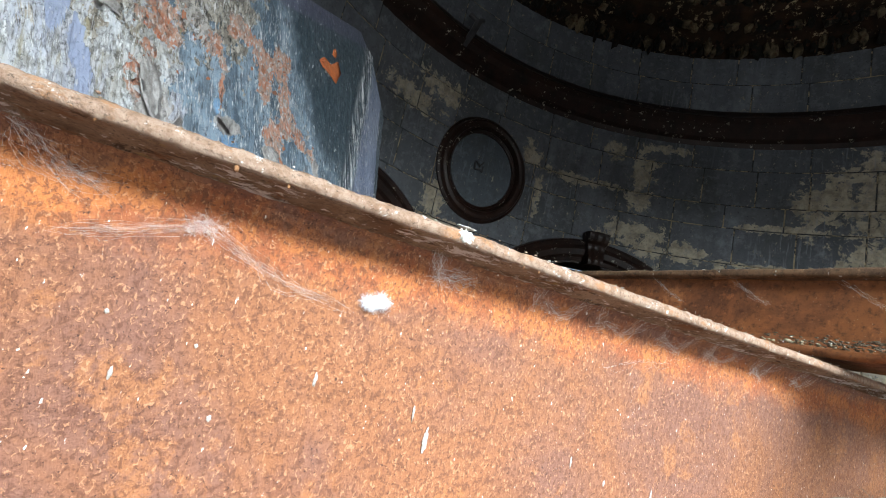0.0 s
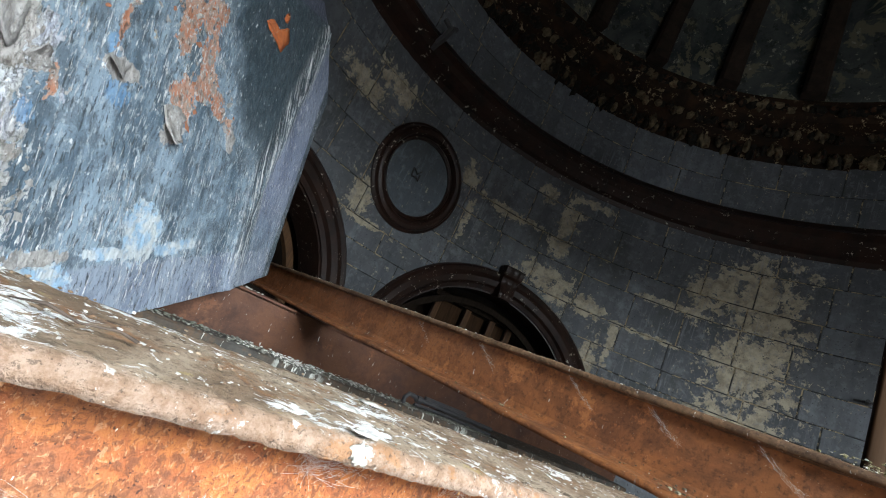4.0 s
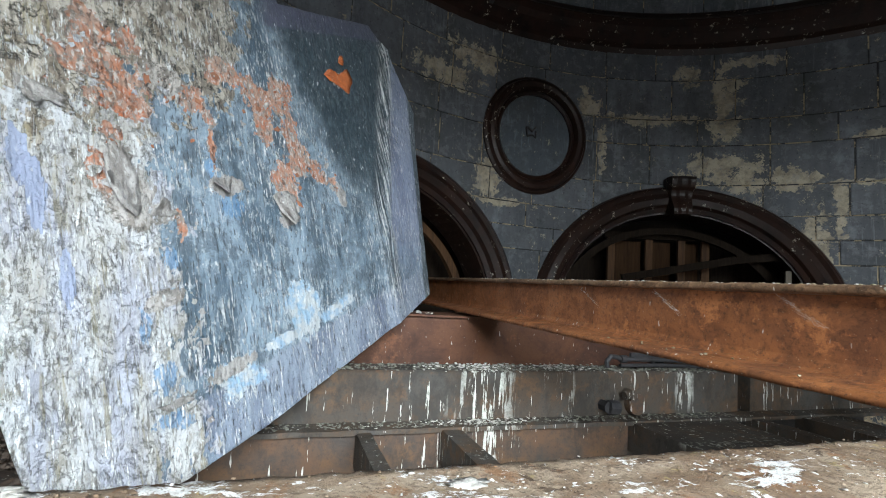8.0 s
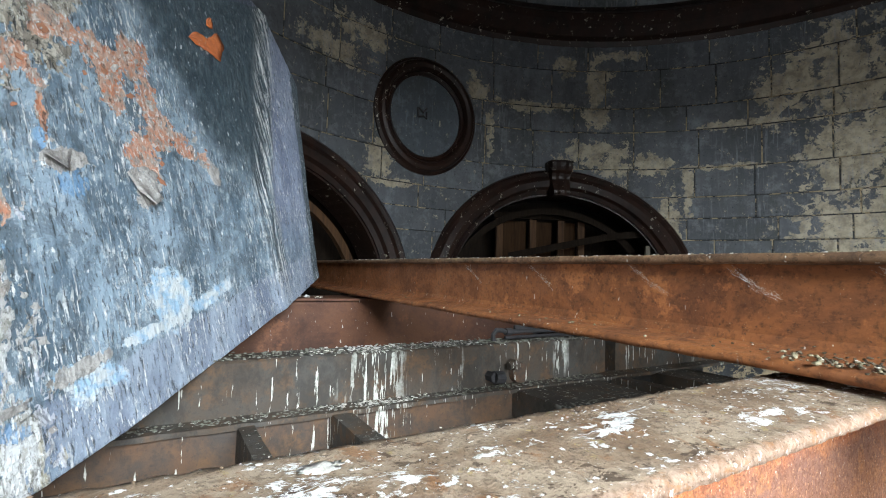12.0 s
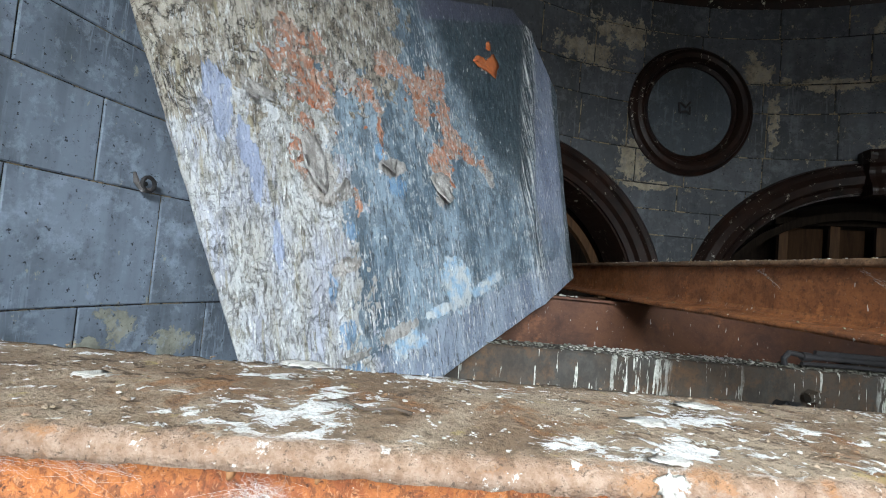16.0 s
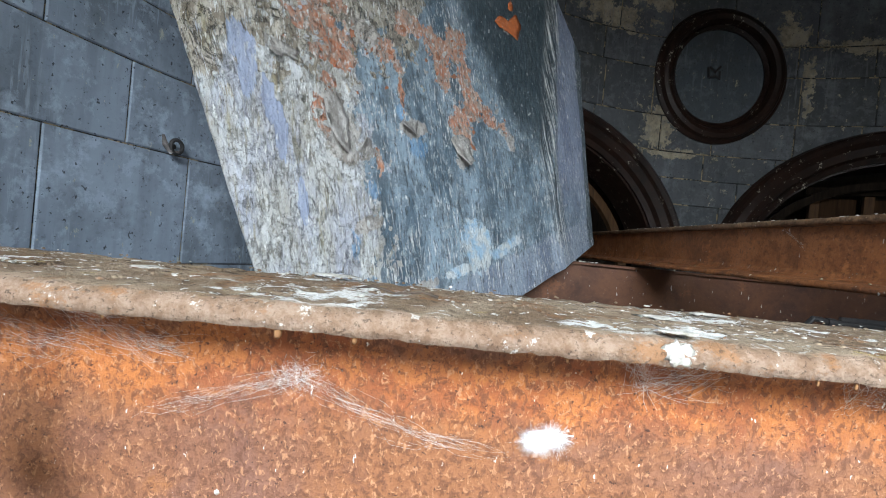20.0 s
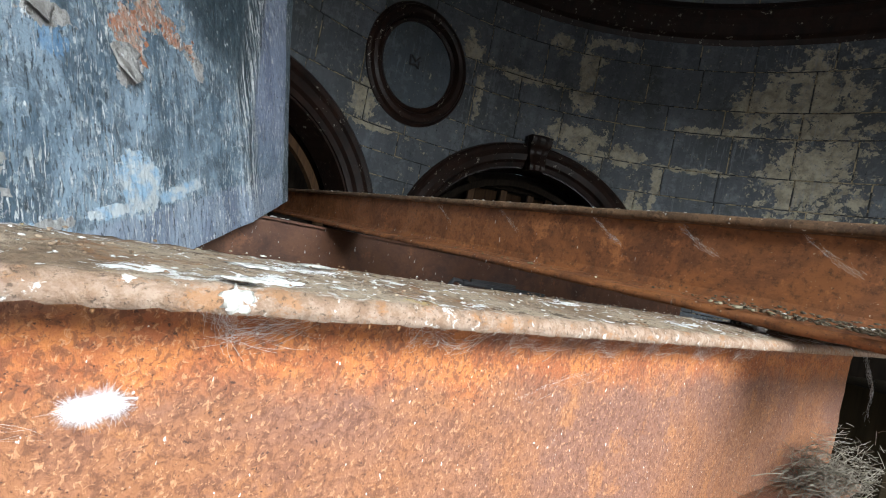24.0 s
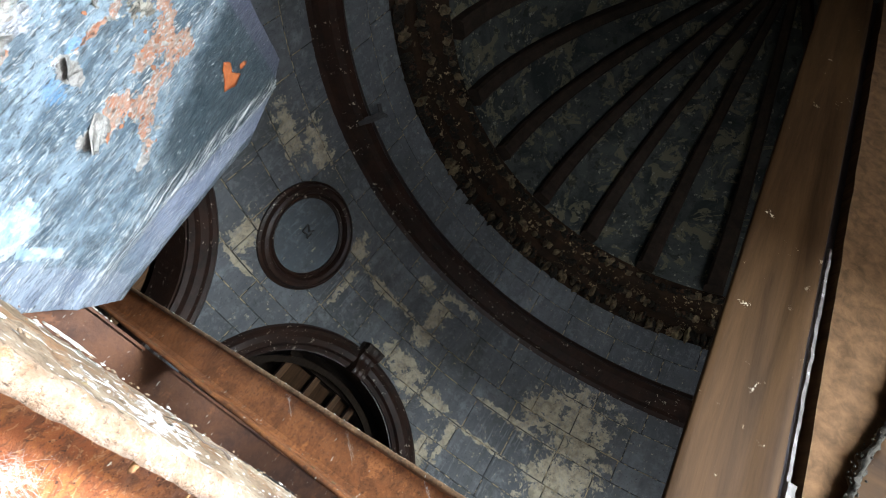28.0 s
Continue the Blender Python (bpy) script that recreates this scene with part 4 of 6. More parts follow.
def sheet_paint():
    """Slate paint streaked white, worn through to orange primer and bare tan, with teal, blue and violet touches of spray."""
    n = Nodes("peeling_paint")
    far_z = 50.0
    mul, add, sub, top = (lambda a, b: n.math("MULTIPLY", a, b)), (lambda a, b: n.math("ADD", a, b)), (lambda a, b: n.math("SUBTRACT", a, b)), (lambda a, b: n.math("MAXIMUM", a, b))
    rag = n.noise(9, 10, 0.74, warp=0.4)
    rag2 = n.noise(24, 9, 0.74, n.at((1, 0.6, 1), (3, 1, 4)))
    grit = n.noise(105, 5, 0.72)
    centred = sub(rag, 0.5)
    w, ws = mul(centred, 4.5), mul(centred, 1.6)
    x, y = n.z()[0], n.z()[1]
    broad = n.noise(1, 6, 0.65, n.at((6, 1.6, 1)))

    def layer(name):
        at = n.t.nodes.new("ShaderNodeAttribute")
        at.attribute_name = name
        return n.step(add(at.outputs["Fac"], mul(sub(grit, 0.5), 0.7)), 0.42, 0.58)
    # slate ground, washed and stained
    c = n.mix(n.step(broad, 0.42, 0.55), (0.092, 0.138, 0.18), (0.275, 0.355, 0.425))
    c = n.mix(mul(n.step(rag, 0.50, 0.55), 0.6), c, (0.085, 0.11, 0.13))
    c = n.mix(mul(n.step(rag2, 0.555, 0.585), 0.65), c, (0.42, 0.48, 0.52))
    # violet strip past the crease and along the lower edge
    crease_x = sub(sub(x, 1.03), mul(top(sub(y, 0.3), 0.0), 0.33))
    strip = mul(n.step(add(crease_x, mul(centred, 0.12)), 0.02, 0.06), n.step(n.math("ADD", y, -0.15), -0.3, 0.1))
    c = n.mix(mul(strip, 0.8), c, n.mix(n.step(broad, 0.4, 0.6), (0.22, 0.25, 0.36), (0.32, 0.355, 0.47)))
    low_d = add(sub(y, sub(mul(x, 0.25), 0.385)), mul(centred, 0.10))
    low = mul(n.step(low_d, 0.006, -0.006), n.step(add(x, mul(centred, 0.8)), -0.40, -0.22))
    c = n.mix(mul(low, 0.8), c, n.mix(n.step(broad, 0.38, 0.6), (0.21, 0.245, 0.33), (0.34, 0.385, 0.46)))
    border = n.step(add(sub(x, add(mul(y, 0.175), 1.41)), mul(centred, 0.06)), -0.004, 0.004)
    c = n.mix(mul(border, 0.9), c, n.mix(n.step(rag2, 0.45, 0.58), (0.045, 0.062, 0.07), (0.10, 0.125, 0.135)))
    # teal spray, soft at its edge
    soft = mul(n.step(add(sub(x, 0.32), add(mul(sub(y, 1.03), 0.565), mul(centred, 0.12))), -0.05, 0.10), n.step(y, 0.22, 0.50))
    teal = mul(soft, n.step(crease_x, 0.03, -0.06))
    c = n.mix(mul(teal, 0.92), c, n.mix(n.step(rag2, 0.45, 0.58), (0.028, 0.043, 0.055), (0.075, 0.105, 0.12)))
    c = n.mix(mul(mul(teal, n.step(n.noise(38, 7, 0.75, n.at(loc=(1, 4, 2))), 0.60, 0.66)), 0.7), c, (0.30, 0.37, 0.40))
    over = n.step(add(sub(y, add(mul(x, 0.40), 0.985)), mul(centred, 0.03)), -0.006, 0.006)
    c = n.mix(mul(mul(over, n.step(x, 0.2, 0.3)), 0.9), c, (0.115, 0.12, 0.17))
    # the chalky crust that still clings to one side, thick at its edge
    skin, crust, bared, chalk, primer = (layer(k) for k in ("skin", "crust", "bared", "chalk", "primer"))
    sk = n.mix(n.step(broad, 0.40, 0.60), (0.50, 0.475, 0.43), (0.74, 0.745, 0.75))
    sk = n.mix(mul(n.step(rag2, 0.50, 0.56), 0.75), sk, (0.30, 0.27, 0.215))
    sk = n.mix(mul(n.step(n.noise(1, 6, 0.66, n.at((7, 2.2, 1), (4, 4, 9))), 0.46, 0.58), 0.5), sk, (0.42, 0.45, 0.60))
    c = n.mix(mul(skin, 0.9), c, sk)
    c = n.mix(mul(crust, 0.85), c, n.mix(n.step(rag2, 0.46, 0.55), (0.50, 0.445, 0.36), (0.23, 0.185, 0.13)))
    # short white and dark dashes that run down the sheet
    more = n.step(n.noise(3.2, 6, 0.65, n.at((1.6, 1, 1), (8, 1, 2))), 0.44, 0.58)
    dash = n.noise(1, 6, 0.72, n.at((78, 14, 1)))
    dash2 = n.noise(1, 5, 0.72, n.at((135, 20, 1), (7, 3, 0)))
    long_run = n.noise(1, 6, 0.66, n.at((95, 4.0, 1), (2, 5, 0)))
    white = top(mul(n.step(dash, 0.555, 0.57), more), mul(n.step(dash2, 0.615, 0.64), more))
    white = top(white, mul(n.step(long_run, 0.62, 0.635), n.step(dash2, 0.40, 0.47)))
    fold = mul(n.step(n.math("ABSOLUTE", add(crease_x, 0.03)), 0.11, 0.05), n.step(y, -0.35, -0.1))
    rope = n.noise(1, 6, 0.66, n.at((66, 1.7, 1), (2, 2, 0), (0, 0, 9)))
    white = top(white, mul(n.step(rope, 0.525, 0.55), fold))
    keep = sub(1.0, mul(mul(teal, 0.85), sub(1.0, fold)))
    c = n.mix(mul(mul(white, 0.95), keep), c, n.mix(n.step(grit, 0.4, 0.6), (0.90, 0.90, 0.88), (0.66, 0.67, 0.66)))
    dark = top(n.step(n.noise(1, 6, 0.72, n.at((95, 18, 1), (5, 5, 0))), 0.57, 0.59), mul(n.step(rope, 0.475, 0.445), fold))
    c = n.mix(mul(dark, sub(0.85, mul(skin, 0.3))), c, n.mix(skin, (0.05, 0.06, 0.065), (0.13, 0.115, 0.085)))
    c = n.mix(mul(mul(skin, n.step(n.noise(1, 5, 0.65, n.at((34, 4, 1), (1, 9, 0))), 0.57, 0.64)), 0.55), c, (0.32, 0.27, 0.14))
    # blue spray and the pale splash
    blue = n.union(*[n.blob((a, b, 0), (ra, rb, far_z), w, 0.08) for a, b, ra, rb in ((-0.37, -0.36, 0.035, 0.05), (-0.31, 0.0, 0.03, 0.035), (-0.36, -0.49, 0.06, 0.022), (-0.12, 0.33, 0.025, 0.05), (-0.42, -0.22, 0.02, 0.06), (-0.05, 0.20, 0.05, 0.05))])
    c = n.mix(mul(mul(blue, n.step(dash, 0.56, 0.50)), 0.8), c, n.mix(n.step(rag2, 0.4, 0.6), (0.11, 0.24, 0.42), (0.24, 0.40, 0.58)))
    pale = n.union(n.blob((0.24, -0.21, 0), (0.105, 0.11, far_z), add(mul(ws, 0.7), mul(sub(rag2, 0.5), 2.4)), 0.05), n.blob((0.13, -0.31, 0), (0.12, 0.022, far_z), w, 0.1, 14), n.blob((0.46, -0.22, 0), (0.13, 0.03, far_z), w, 0.2, 20), n.blob((-0.10, -0.42, 0), (0.10, 0.05, far_z), w, 0.1))
    c = n.mix(mul(pale, 0.85), c, n.mix(n.step(n.noise(15, 6, 0.7), 0.45, 0.58), (0.68, 0.71, 0.71), (0.36, 0.54, 0.70)))
    # violet paint bared where the crust has fallen
    c = n.mix(mul(bared, sub(0.95, mul(white, 0.35))), c, n.mix(n.step(broad, 0.4, 0.6), (0.31, 0.355, 0.50), (0.42, 0.47, 0.61)))
    c = n.mix(mul(chalk, 0.85), c, n.mix(n.step(rag2, 0.46, 0.56), (0.52, 0.48, 0.44), (0.31, 0.27, 0.235)))
    # orange primer in torn patches
    pc = n.mix(n.step(n.noise(13, 6, 0.7, n.at(loc=(4, 4, 4))), 0.42, 0.56), (0.50, 0.205, 0.115), (0.47, 0.31, 0.235))
    pc = n.mix(mul(n.step(n.noise(30, 8, 0.74, n.at((1, 0.45, 1), (6, 6, 0))), 0.525, 0.555), 0.85), pc, (0.30, 0.275, 0.245))
    pc = n.mix(mul(n.step(n.noise(60, 7, 0.74, n.at((1, 0.6, 1), (2, 6, 0))), 0.545, 0.575), 0.85), pc, (0.62, 0.57, 0.53))
    pc = n.mix(mul(n.step(n.noise(44, 8, 0.76, n.at((1, 0.5, 1), (9, 2, 0))), 0.56, 0.60), 0.85), pc, (0.10, 0.06, 0.045))
    pc = n.mix(mul(n.step(n.noise(26, 6, 0.7, n.at(loc=(1, 9, 0))), 0.60, 0.66), 0.9), pc, (0.60, 0.135, 0.035))
    pc = n.mix(mul(n.step(grit, 0.56, 0.64), 0.35), pc, (0.20, 0.10, 0.065))
    c = n.mix(primer, c, pc)
    # cracks at the edges of the layers, grit and white specks
    crack = n.step(n.math("ABSOLUTE", sub(n.noise(11, 7, 0.66, n.at((1, 0.8, 1), (2, 7, 1)), 0.8), 0.5)), 0.012, 0.004)
    crack = mul(crack, top(crust, mul(skin, 0.45)))
    crack = mul(crack, sub(1.0, bared))
    c = n.mix(mul(crack, 0.85), c, (0.045, 0.04, 0.035))
    c = n.mix(mul(n.step(grit, 0.58, 0.66), mul(sub(1.0, primer), 0.6)), c, (0.05, 0.05, 0.048))
    speck = n.step(n.noise(56, 3, 0.6, n.at((1, 0.45, 1), (3, 3, 3))), 0.635, 0.665)
    speck = mul(speck, n.step(n.noise(6, 5, 0.7, n.at(loc=(4, 0, 1))), 0.42, 0.56))
    c = n.mix(mul(speck, 0.85), c, (0.80, 0.81, 0.80))
    h = add(mul(rag2, 0.5), mul(grit, 0.5))
    for m, k in ((white, 0.35), (crack, -0.8), (speck, 0.3), (dark, -0.2)):
        h = add(h, mul(m, k))
    rough = add(0.30, mul(top(skin, top(crust, primer)), 0.4))
    return n.done(c, rough, 0, h, 1.0, 0.012, 0.5)


SHEET_MAT = sheet_paint()
PRIMER = plain("bright_primer", (0.60, 0.17, 0.05), (0.42, 0.12, 0.05), 22, 0.7, 0.8, spots=(0.50, 0.33, 0.25), spot_cut=0.58)
FLAKE_ORANGE = plain("primer_flake", (0.40, 0.15, 0.075), (0.28, 0.15, 0.10), 60, 0.8)
panel = thing("hanging_panel", SHEET, "large hanging metal panel with peeling blue-grey and orange paint", "panel")


def relief(a, b):
    """How high the sheet stands at one place."""
    return float(panel_layers(np.array([a]), np.array([b]))[0][0])


def skin():
    """The sheet as columns of fine cells between its lower and upper edge, thick, with its layers of paint as attributes."""
    lower = [OUTLINE[-2], OUTLINE[-1]] + OUTLINE[:9]
    upper = [OUTLINE[-2]] + OUTLINE[14:7:-1]
    step = 0.0062
    lo_a, hi_a = OUTLINE[-2][0] + 1e-4, OUTLINE[8][0] - 1e-4
    na, nb = int((hi_a - lo_a) / step), 430
    col = np.linspace(lo_a, hi_a, na)
    lo = np.interp(col, [p[0] for p in lower], [p[1] for p in lower])
    hi = np.interp(col, [p[0] for p in upper], [p[1] for p in upper])
    f = np.linspace(0, 1, nb)
    aa, bb = np.repeat(col[:, None], nb, 1), lo[:, None] + (hi - lo)[:, None] * f[None, :]
    h, marks = panel_layers(aa, bb)
    count = na * nb
    front = np.stack([aa, bb, h], -1).reshape(-1, 3)
    back = front - np.array((0, 0, 0.007))
    idx = np.arange(count).reshape(na, nb)
    quads = np.stack([idx[:-1, :-1], idx[1:, :-1], idx[1:, 1:], idx[:-1, 1:]], -1).reshape(-1, 4)
    faces = [quads, quads[:, ::-1] + count]
    for edge, turned in ((idx[0], 1), (idx[-1], -1), (idx[:, 0], -1), (idx[:, -1], 1)):
        faces.append(np.stack([edge[:-1], edge[1:], edge[1:] + count, edge[:-1] + count], -1)[:, ::turned])
    faces = np.concatenate(faces)
    me = bpy.data.meshes.new("sheet")
    me.from_pydata(np.concatenate([front, back]), [], faces)
    for name, mask in marks.items():
        at = me.attributes.new(name, "FLOAT", "POINT")
        at.data.foreach_set("value", np.concatenate([mask.ravel(), mask.ravel()]).astype(np.float32))
    me.polygons.foreach_set("use_smooth", [k < len(quads) * 2 for k in range(len(faces))])
    me.materials.append(SHEET_MAT)
    ob = new("sheet", me)
    ob.parent = panel
    return ob


sheet = skin()


def flake_mesh(rnd, r):
    """A curled chip of paint, lifted on one side."""
    bm = bmesh.new()
    k = 9
    turn, lift = rnd.uniform(0, 6.28), r * rnd.uniform(0.15, 0.5)
    ring_a = []
    for i in range(k):
        t = 2 * math.pi * i / k
        q = r * rnd.uniform(0.45, 1.3)
        u, v = q * math.cos(t), q * 0.75 * math.sin(t)
        up = max(0.0, (u * math.cos(turn) + v * math.sin(turn)) / r)
        ring_a.append((u, v, 0.002 + lift * up * up))
    top = [bm.verts.new(p) for p in ring_a]
    low = [bm.verts.new((p[0], p[1], p[2] - 0.0018)) for p in ring_a]
    mid, mid2 = bm.verts.new((0, 0, 0.003)), bm.verts.new((0, 0, 0.0012))
    for i in range(k):
        j = (i + 1) % k
        bm.faces.new((mid, top[i], top[j]))
        bm.faces.new((mid2, low[j], low[i]))
        bm.faces.new((top[i], low[i], low[j], top[j]))
    return bm


def layered(ob, name):
    """Marks a loose piece as wholly of one layer of the sheet's paint."""
    at = ob.data.attributes.new(name, "FLOAT", "POINT")
    at.data.foreach_set("value", [1.0] * len(ob.data.vertices))
    return ob


def flakes():
    rnd = random.Random(11)
    homes = ((-0.44, 0.58, 0.13), (-0.34, 0.45, 0.18), (-0.19, 0.54, 0.10), (0.05, 0.66, 0.14), (0.28, 0.66, 0.13), (0.32, 0.48, 0.12), (0.47, 0.44, 0.14), (0.26, 0.30, 0.09), (-0.47, 0.28, 0.10), (-0.42, 0.15, 0.12), (-0.28, 0.12, 0.08), (-0.08, 0.27, 0.08), (-0.58, 0.50, 0.13), (-0.35, 0.80, 0.25), (-0.36, -0.1, 0.12), (0.77, 1.0, 0.05), (-0.3, -0.2, 0.12), (-0.33, -0.5, 0.1))
    for k, (a, b, r) in enumerate(homes):
        for _ in range(9):
            t = rnd.uniform(0, 6.28)
            u, v = a + r * rnd.uniform(0.55, 1.05) * math.cos(t), b + r * rnd.uniform(0.4, 0.9) * math.sin(t)
            size = rnd.choice((0.005, 0.007, 0.009, 0.011, 0.014, 0.02))
            chip = flake_mesh(rnd, size)
            bmesh.ops.transform(chip, matrix=pose(u, v, relief(u, v) + 0.001, 0, 0, rnd.uniform(0, 360)), verts=chip.verts)
            if k < 8 and rnd.random() < 0.35:
                part("paint_flake", chip, FLAKE_ORANGE, sheet)
            else:
                layered(part("paint_flake", chip, SHEET_MAT, sheet), "skin" if u < -0.25 else "chalk")


flakes()


def flap(name, outline, material, hinge, lift, label):
    """A large torn skin of paint that stands off the sheet, away from its hinge direction."""
    bm = bmesh.new()
    ca, cb = sum(p[0] for p in outline) / len(outline), sum(p[1] for p in outline) / len(outline)
    rnd = random.Random(int(ca * 1000))
    pts = []
    for (a, b), (p, q) in zip(outline, outline[1:] + outline[:1]):
        for k in range(4):
            pts.append((a + (p - a) * k / 4 + rnd.uniform(-0.004, 0.004), b + (q - b) * k / 4 + rnd.uniform(-0.004, 0.004)))
    r = max(math.hypot(a - ca, b - cb) for a, b in pts)
    t = radians(hinge)

    def up(a, b):
        q = max(0.0, -((a - ca) * math.cos(t) + (b - cb) * math.sin(t)) / r + 0.3)
        return relief(a, b) + (0.008 if name == "primer_patch" else 0.003) + lift * q * q + 0.002 * noise.noise(Vector((a * 40, b * 40, 1)))
    rings = []
    for f in (1.0, 0.66, 0.33):
        rings.append([(ca + (a - ca) * f, cb + (b - cb) * f) for a, b in pts])
    tops = [[bm.verts.new((a, b, up(a, b))) for a, b in ring_] for ring_ in rings]
    low = [bm.verts.new((a, b, up(a, b) - 0.0022)) for a, b in rings[0]]
    mid, mid2 = bm.verts.new((ca, cb, up(ca, cb))), bm.verts.new((ca, cb, up(ca, cb) - 0.0022))
    k = len(pts)
    for i in range(k):
        j = (i + 1) % k
        for u, v in zip(tops, tops[1:]):
            bm.faces.new((u[i], u[j], v[j], v[i]))
        bm.faces.new((tops[-1][i], tops[-1][j], mid))
        bm.faces.new((low[j], low[i], mid2))
        bm.faces.new((tops[0][i], low[i], low[j], tops[0][j]))
    ob = part(name, bm, material, sheet, label, smooth=True)
    return layered(ob, "chalk") if material is SHEET_MAT else ob


flap("paint_flap", [(-0.488, 0.318), (-0.458, 0.362), (-0.425, 0.318), (-0.395, 0.234), (-0.395, 0.148), (-0.418, 0.116), (-0.462, 0.132), (-0.505, 0.215)], SHEET_MAT, 20, 0.060, "large curled flap of chalky paint")
flap("paint_flap", [(-0.376, 0.125), (-0.355, 0.172), (-0.308, 0.178), (-0.272, 0.143), (-0.315, 0.125)], SHEET_MAT, -60, 0.045, "small raised flap of paint")
flap("paint_flap", [(-0.155, 0.276), (-0.088, 0.296), (-0.042, 0.312), (-0.068, 0.245), (-0.09, 0.232)], SHEET_MAT, 60, 0.040, "small raised flap of paint")
flap("paint_flap", [(0.155, 0.268), (0.235, 0.305), (0.29, 0.278), (0.245, 0.165), (0.185, 0.130)], SHEET_MAT, 90, 0.045, "small raised flap of paint")
flap("paint_flap", [(-0.42, -0.44), (-0.33, -0.43), (-0.28, -0.42), (-0.30, -0.445), (-0.38, -0.465)], SHEET_MAT, 80, 0.010, "raised edge of the chalky skin")
flap("paint_flap", [(-0.69, 0.47), (-0.64, 0.46), (-0.57, 0.44), (-0.58, 0.405), (-0.62, 0.415), (-0.65, 0.385), (-0.67, 0.41)], SHEET_MAT, 80, 0.035, "raised edge of the chalky skin")
flap("primer_patch", [(0.79, 1.13), (0.80, 1.17), (0.825, 1.19), (0.845, 1.18), (0.83, 1.13), (0.81, 1.12)], PRIMER, 90, 0.001, "small patch of bared primer")
flap("primer_patch", [(0.63, 1.0), (0.69, 1.05), (0.74, 1.055), (0.775, 1.05), (0.80, 1.075), (0.82, 1.09), (0.86, 1.12), (0.9, 1.07), (0.84, 0.96), (0.75, 0.98), (0.68, 0.98)], PRIMER, 90, 0.001, "bright orange patch of bared primer")

# ---------------------------------------------------------------- posts on the right
POSTM = pose(1.10, 1.30, 0, 0, 0, -30)
post = thing("post", POSTM, "tall brown painted steel post with a bright slit beside it", "post")
part("flange", rough_bar(1.89, 7.0, densify([(0.0, 0.004), (0.006, 0.0), (0.26, 0.0), (0.29, -0.010), (0.365, -0.014), (0.37, -0.008), (0.37, 0.022), (0.0, 0.022)], 0.03), 0.12, 0.002), POST, post, smooth=True).matrix_local = Matrix(((0, 1, 0, 0), (0, 0, 1, 0), (1, 0, 0, 0), (0, 0, 0, 1)))
part("web", box(0.17, 0.19, 0.022, 0.3, 1.89, 7.0), POST, post)
part("edge_strip", rough_bar(2.70, 3.97, densify([(0.388, -0.014), (0.402, -0.014), (0.402, 0.0), (0.388, 0.0)], 0.005), 0.012, 0.004, 5, 22), PALE, post, "pale flaking strip along the edge").matrix_local = Matrix(((0, 1, 0, 0), (0, 0, 1, 0), (1, 0, 0, 0), (0, 0, 0, 1)))
part("end_block", rough_bar(2.54, 2.71, densify([(0.386, -0.024), (0.42, -0.024), (0.424, -0.002), (0.386, -0.002)], 0.008), 0.01, 0.006, 7, 20), PALE, post, "whitened block at the strip's foot").matrix_local = Matrix(((0, 1, 0, 0), (0, 0, 1, 0), (1, 0, 0, 0), (0, 0, 0, 1)))
part("side_plate", box(0.40, 0.60, 0.06, 0.08, 1.95, 7.0, 0.004), PALE_WEB, post, "dusty violet-grey plate behind the slit")
post2 = thing("timber_post", pose(1.492, 1.066, 0, 0, 0, -30), "tan timber post lit by daylight", "post")
part("shaft", rough_bar(1.89, 7.0, densify([(0.0, 0.0), (0.30, 0.0), (0.30, 0.25), (0.0, 0.25)], 0.05), 0.08, 0.006, 2, 5), TAN, post2).matrix_local = Matrix(((0, 1, 0, 0), (0, 0, 1, 0), (1, 0, 0, 0), (0, 0, 0, 1)))


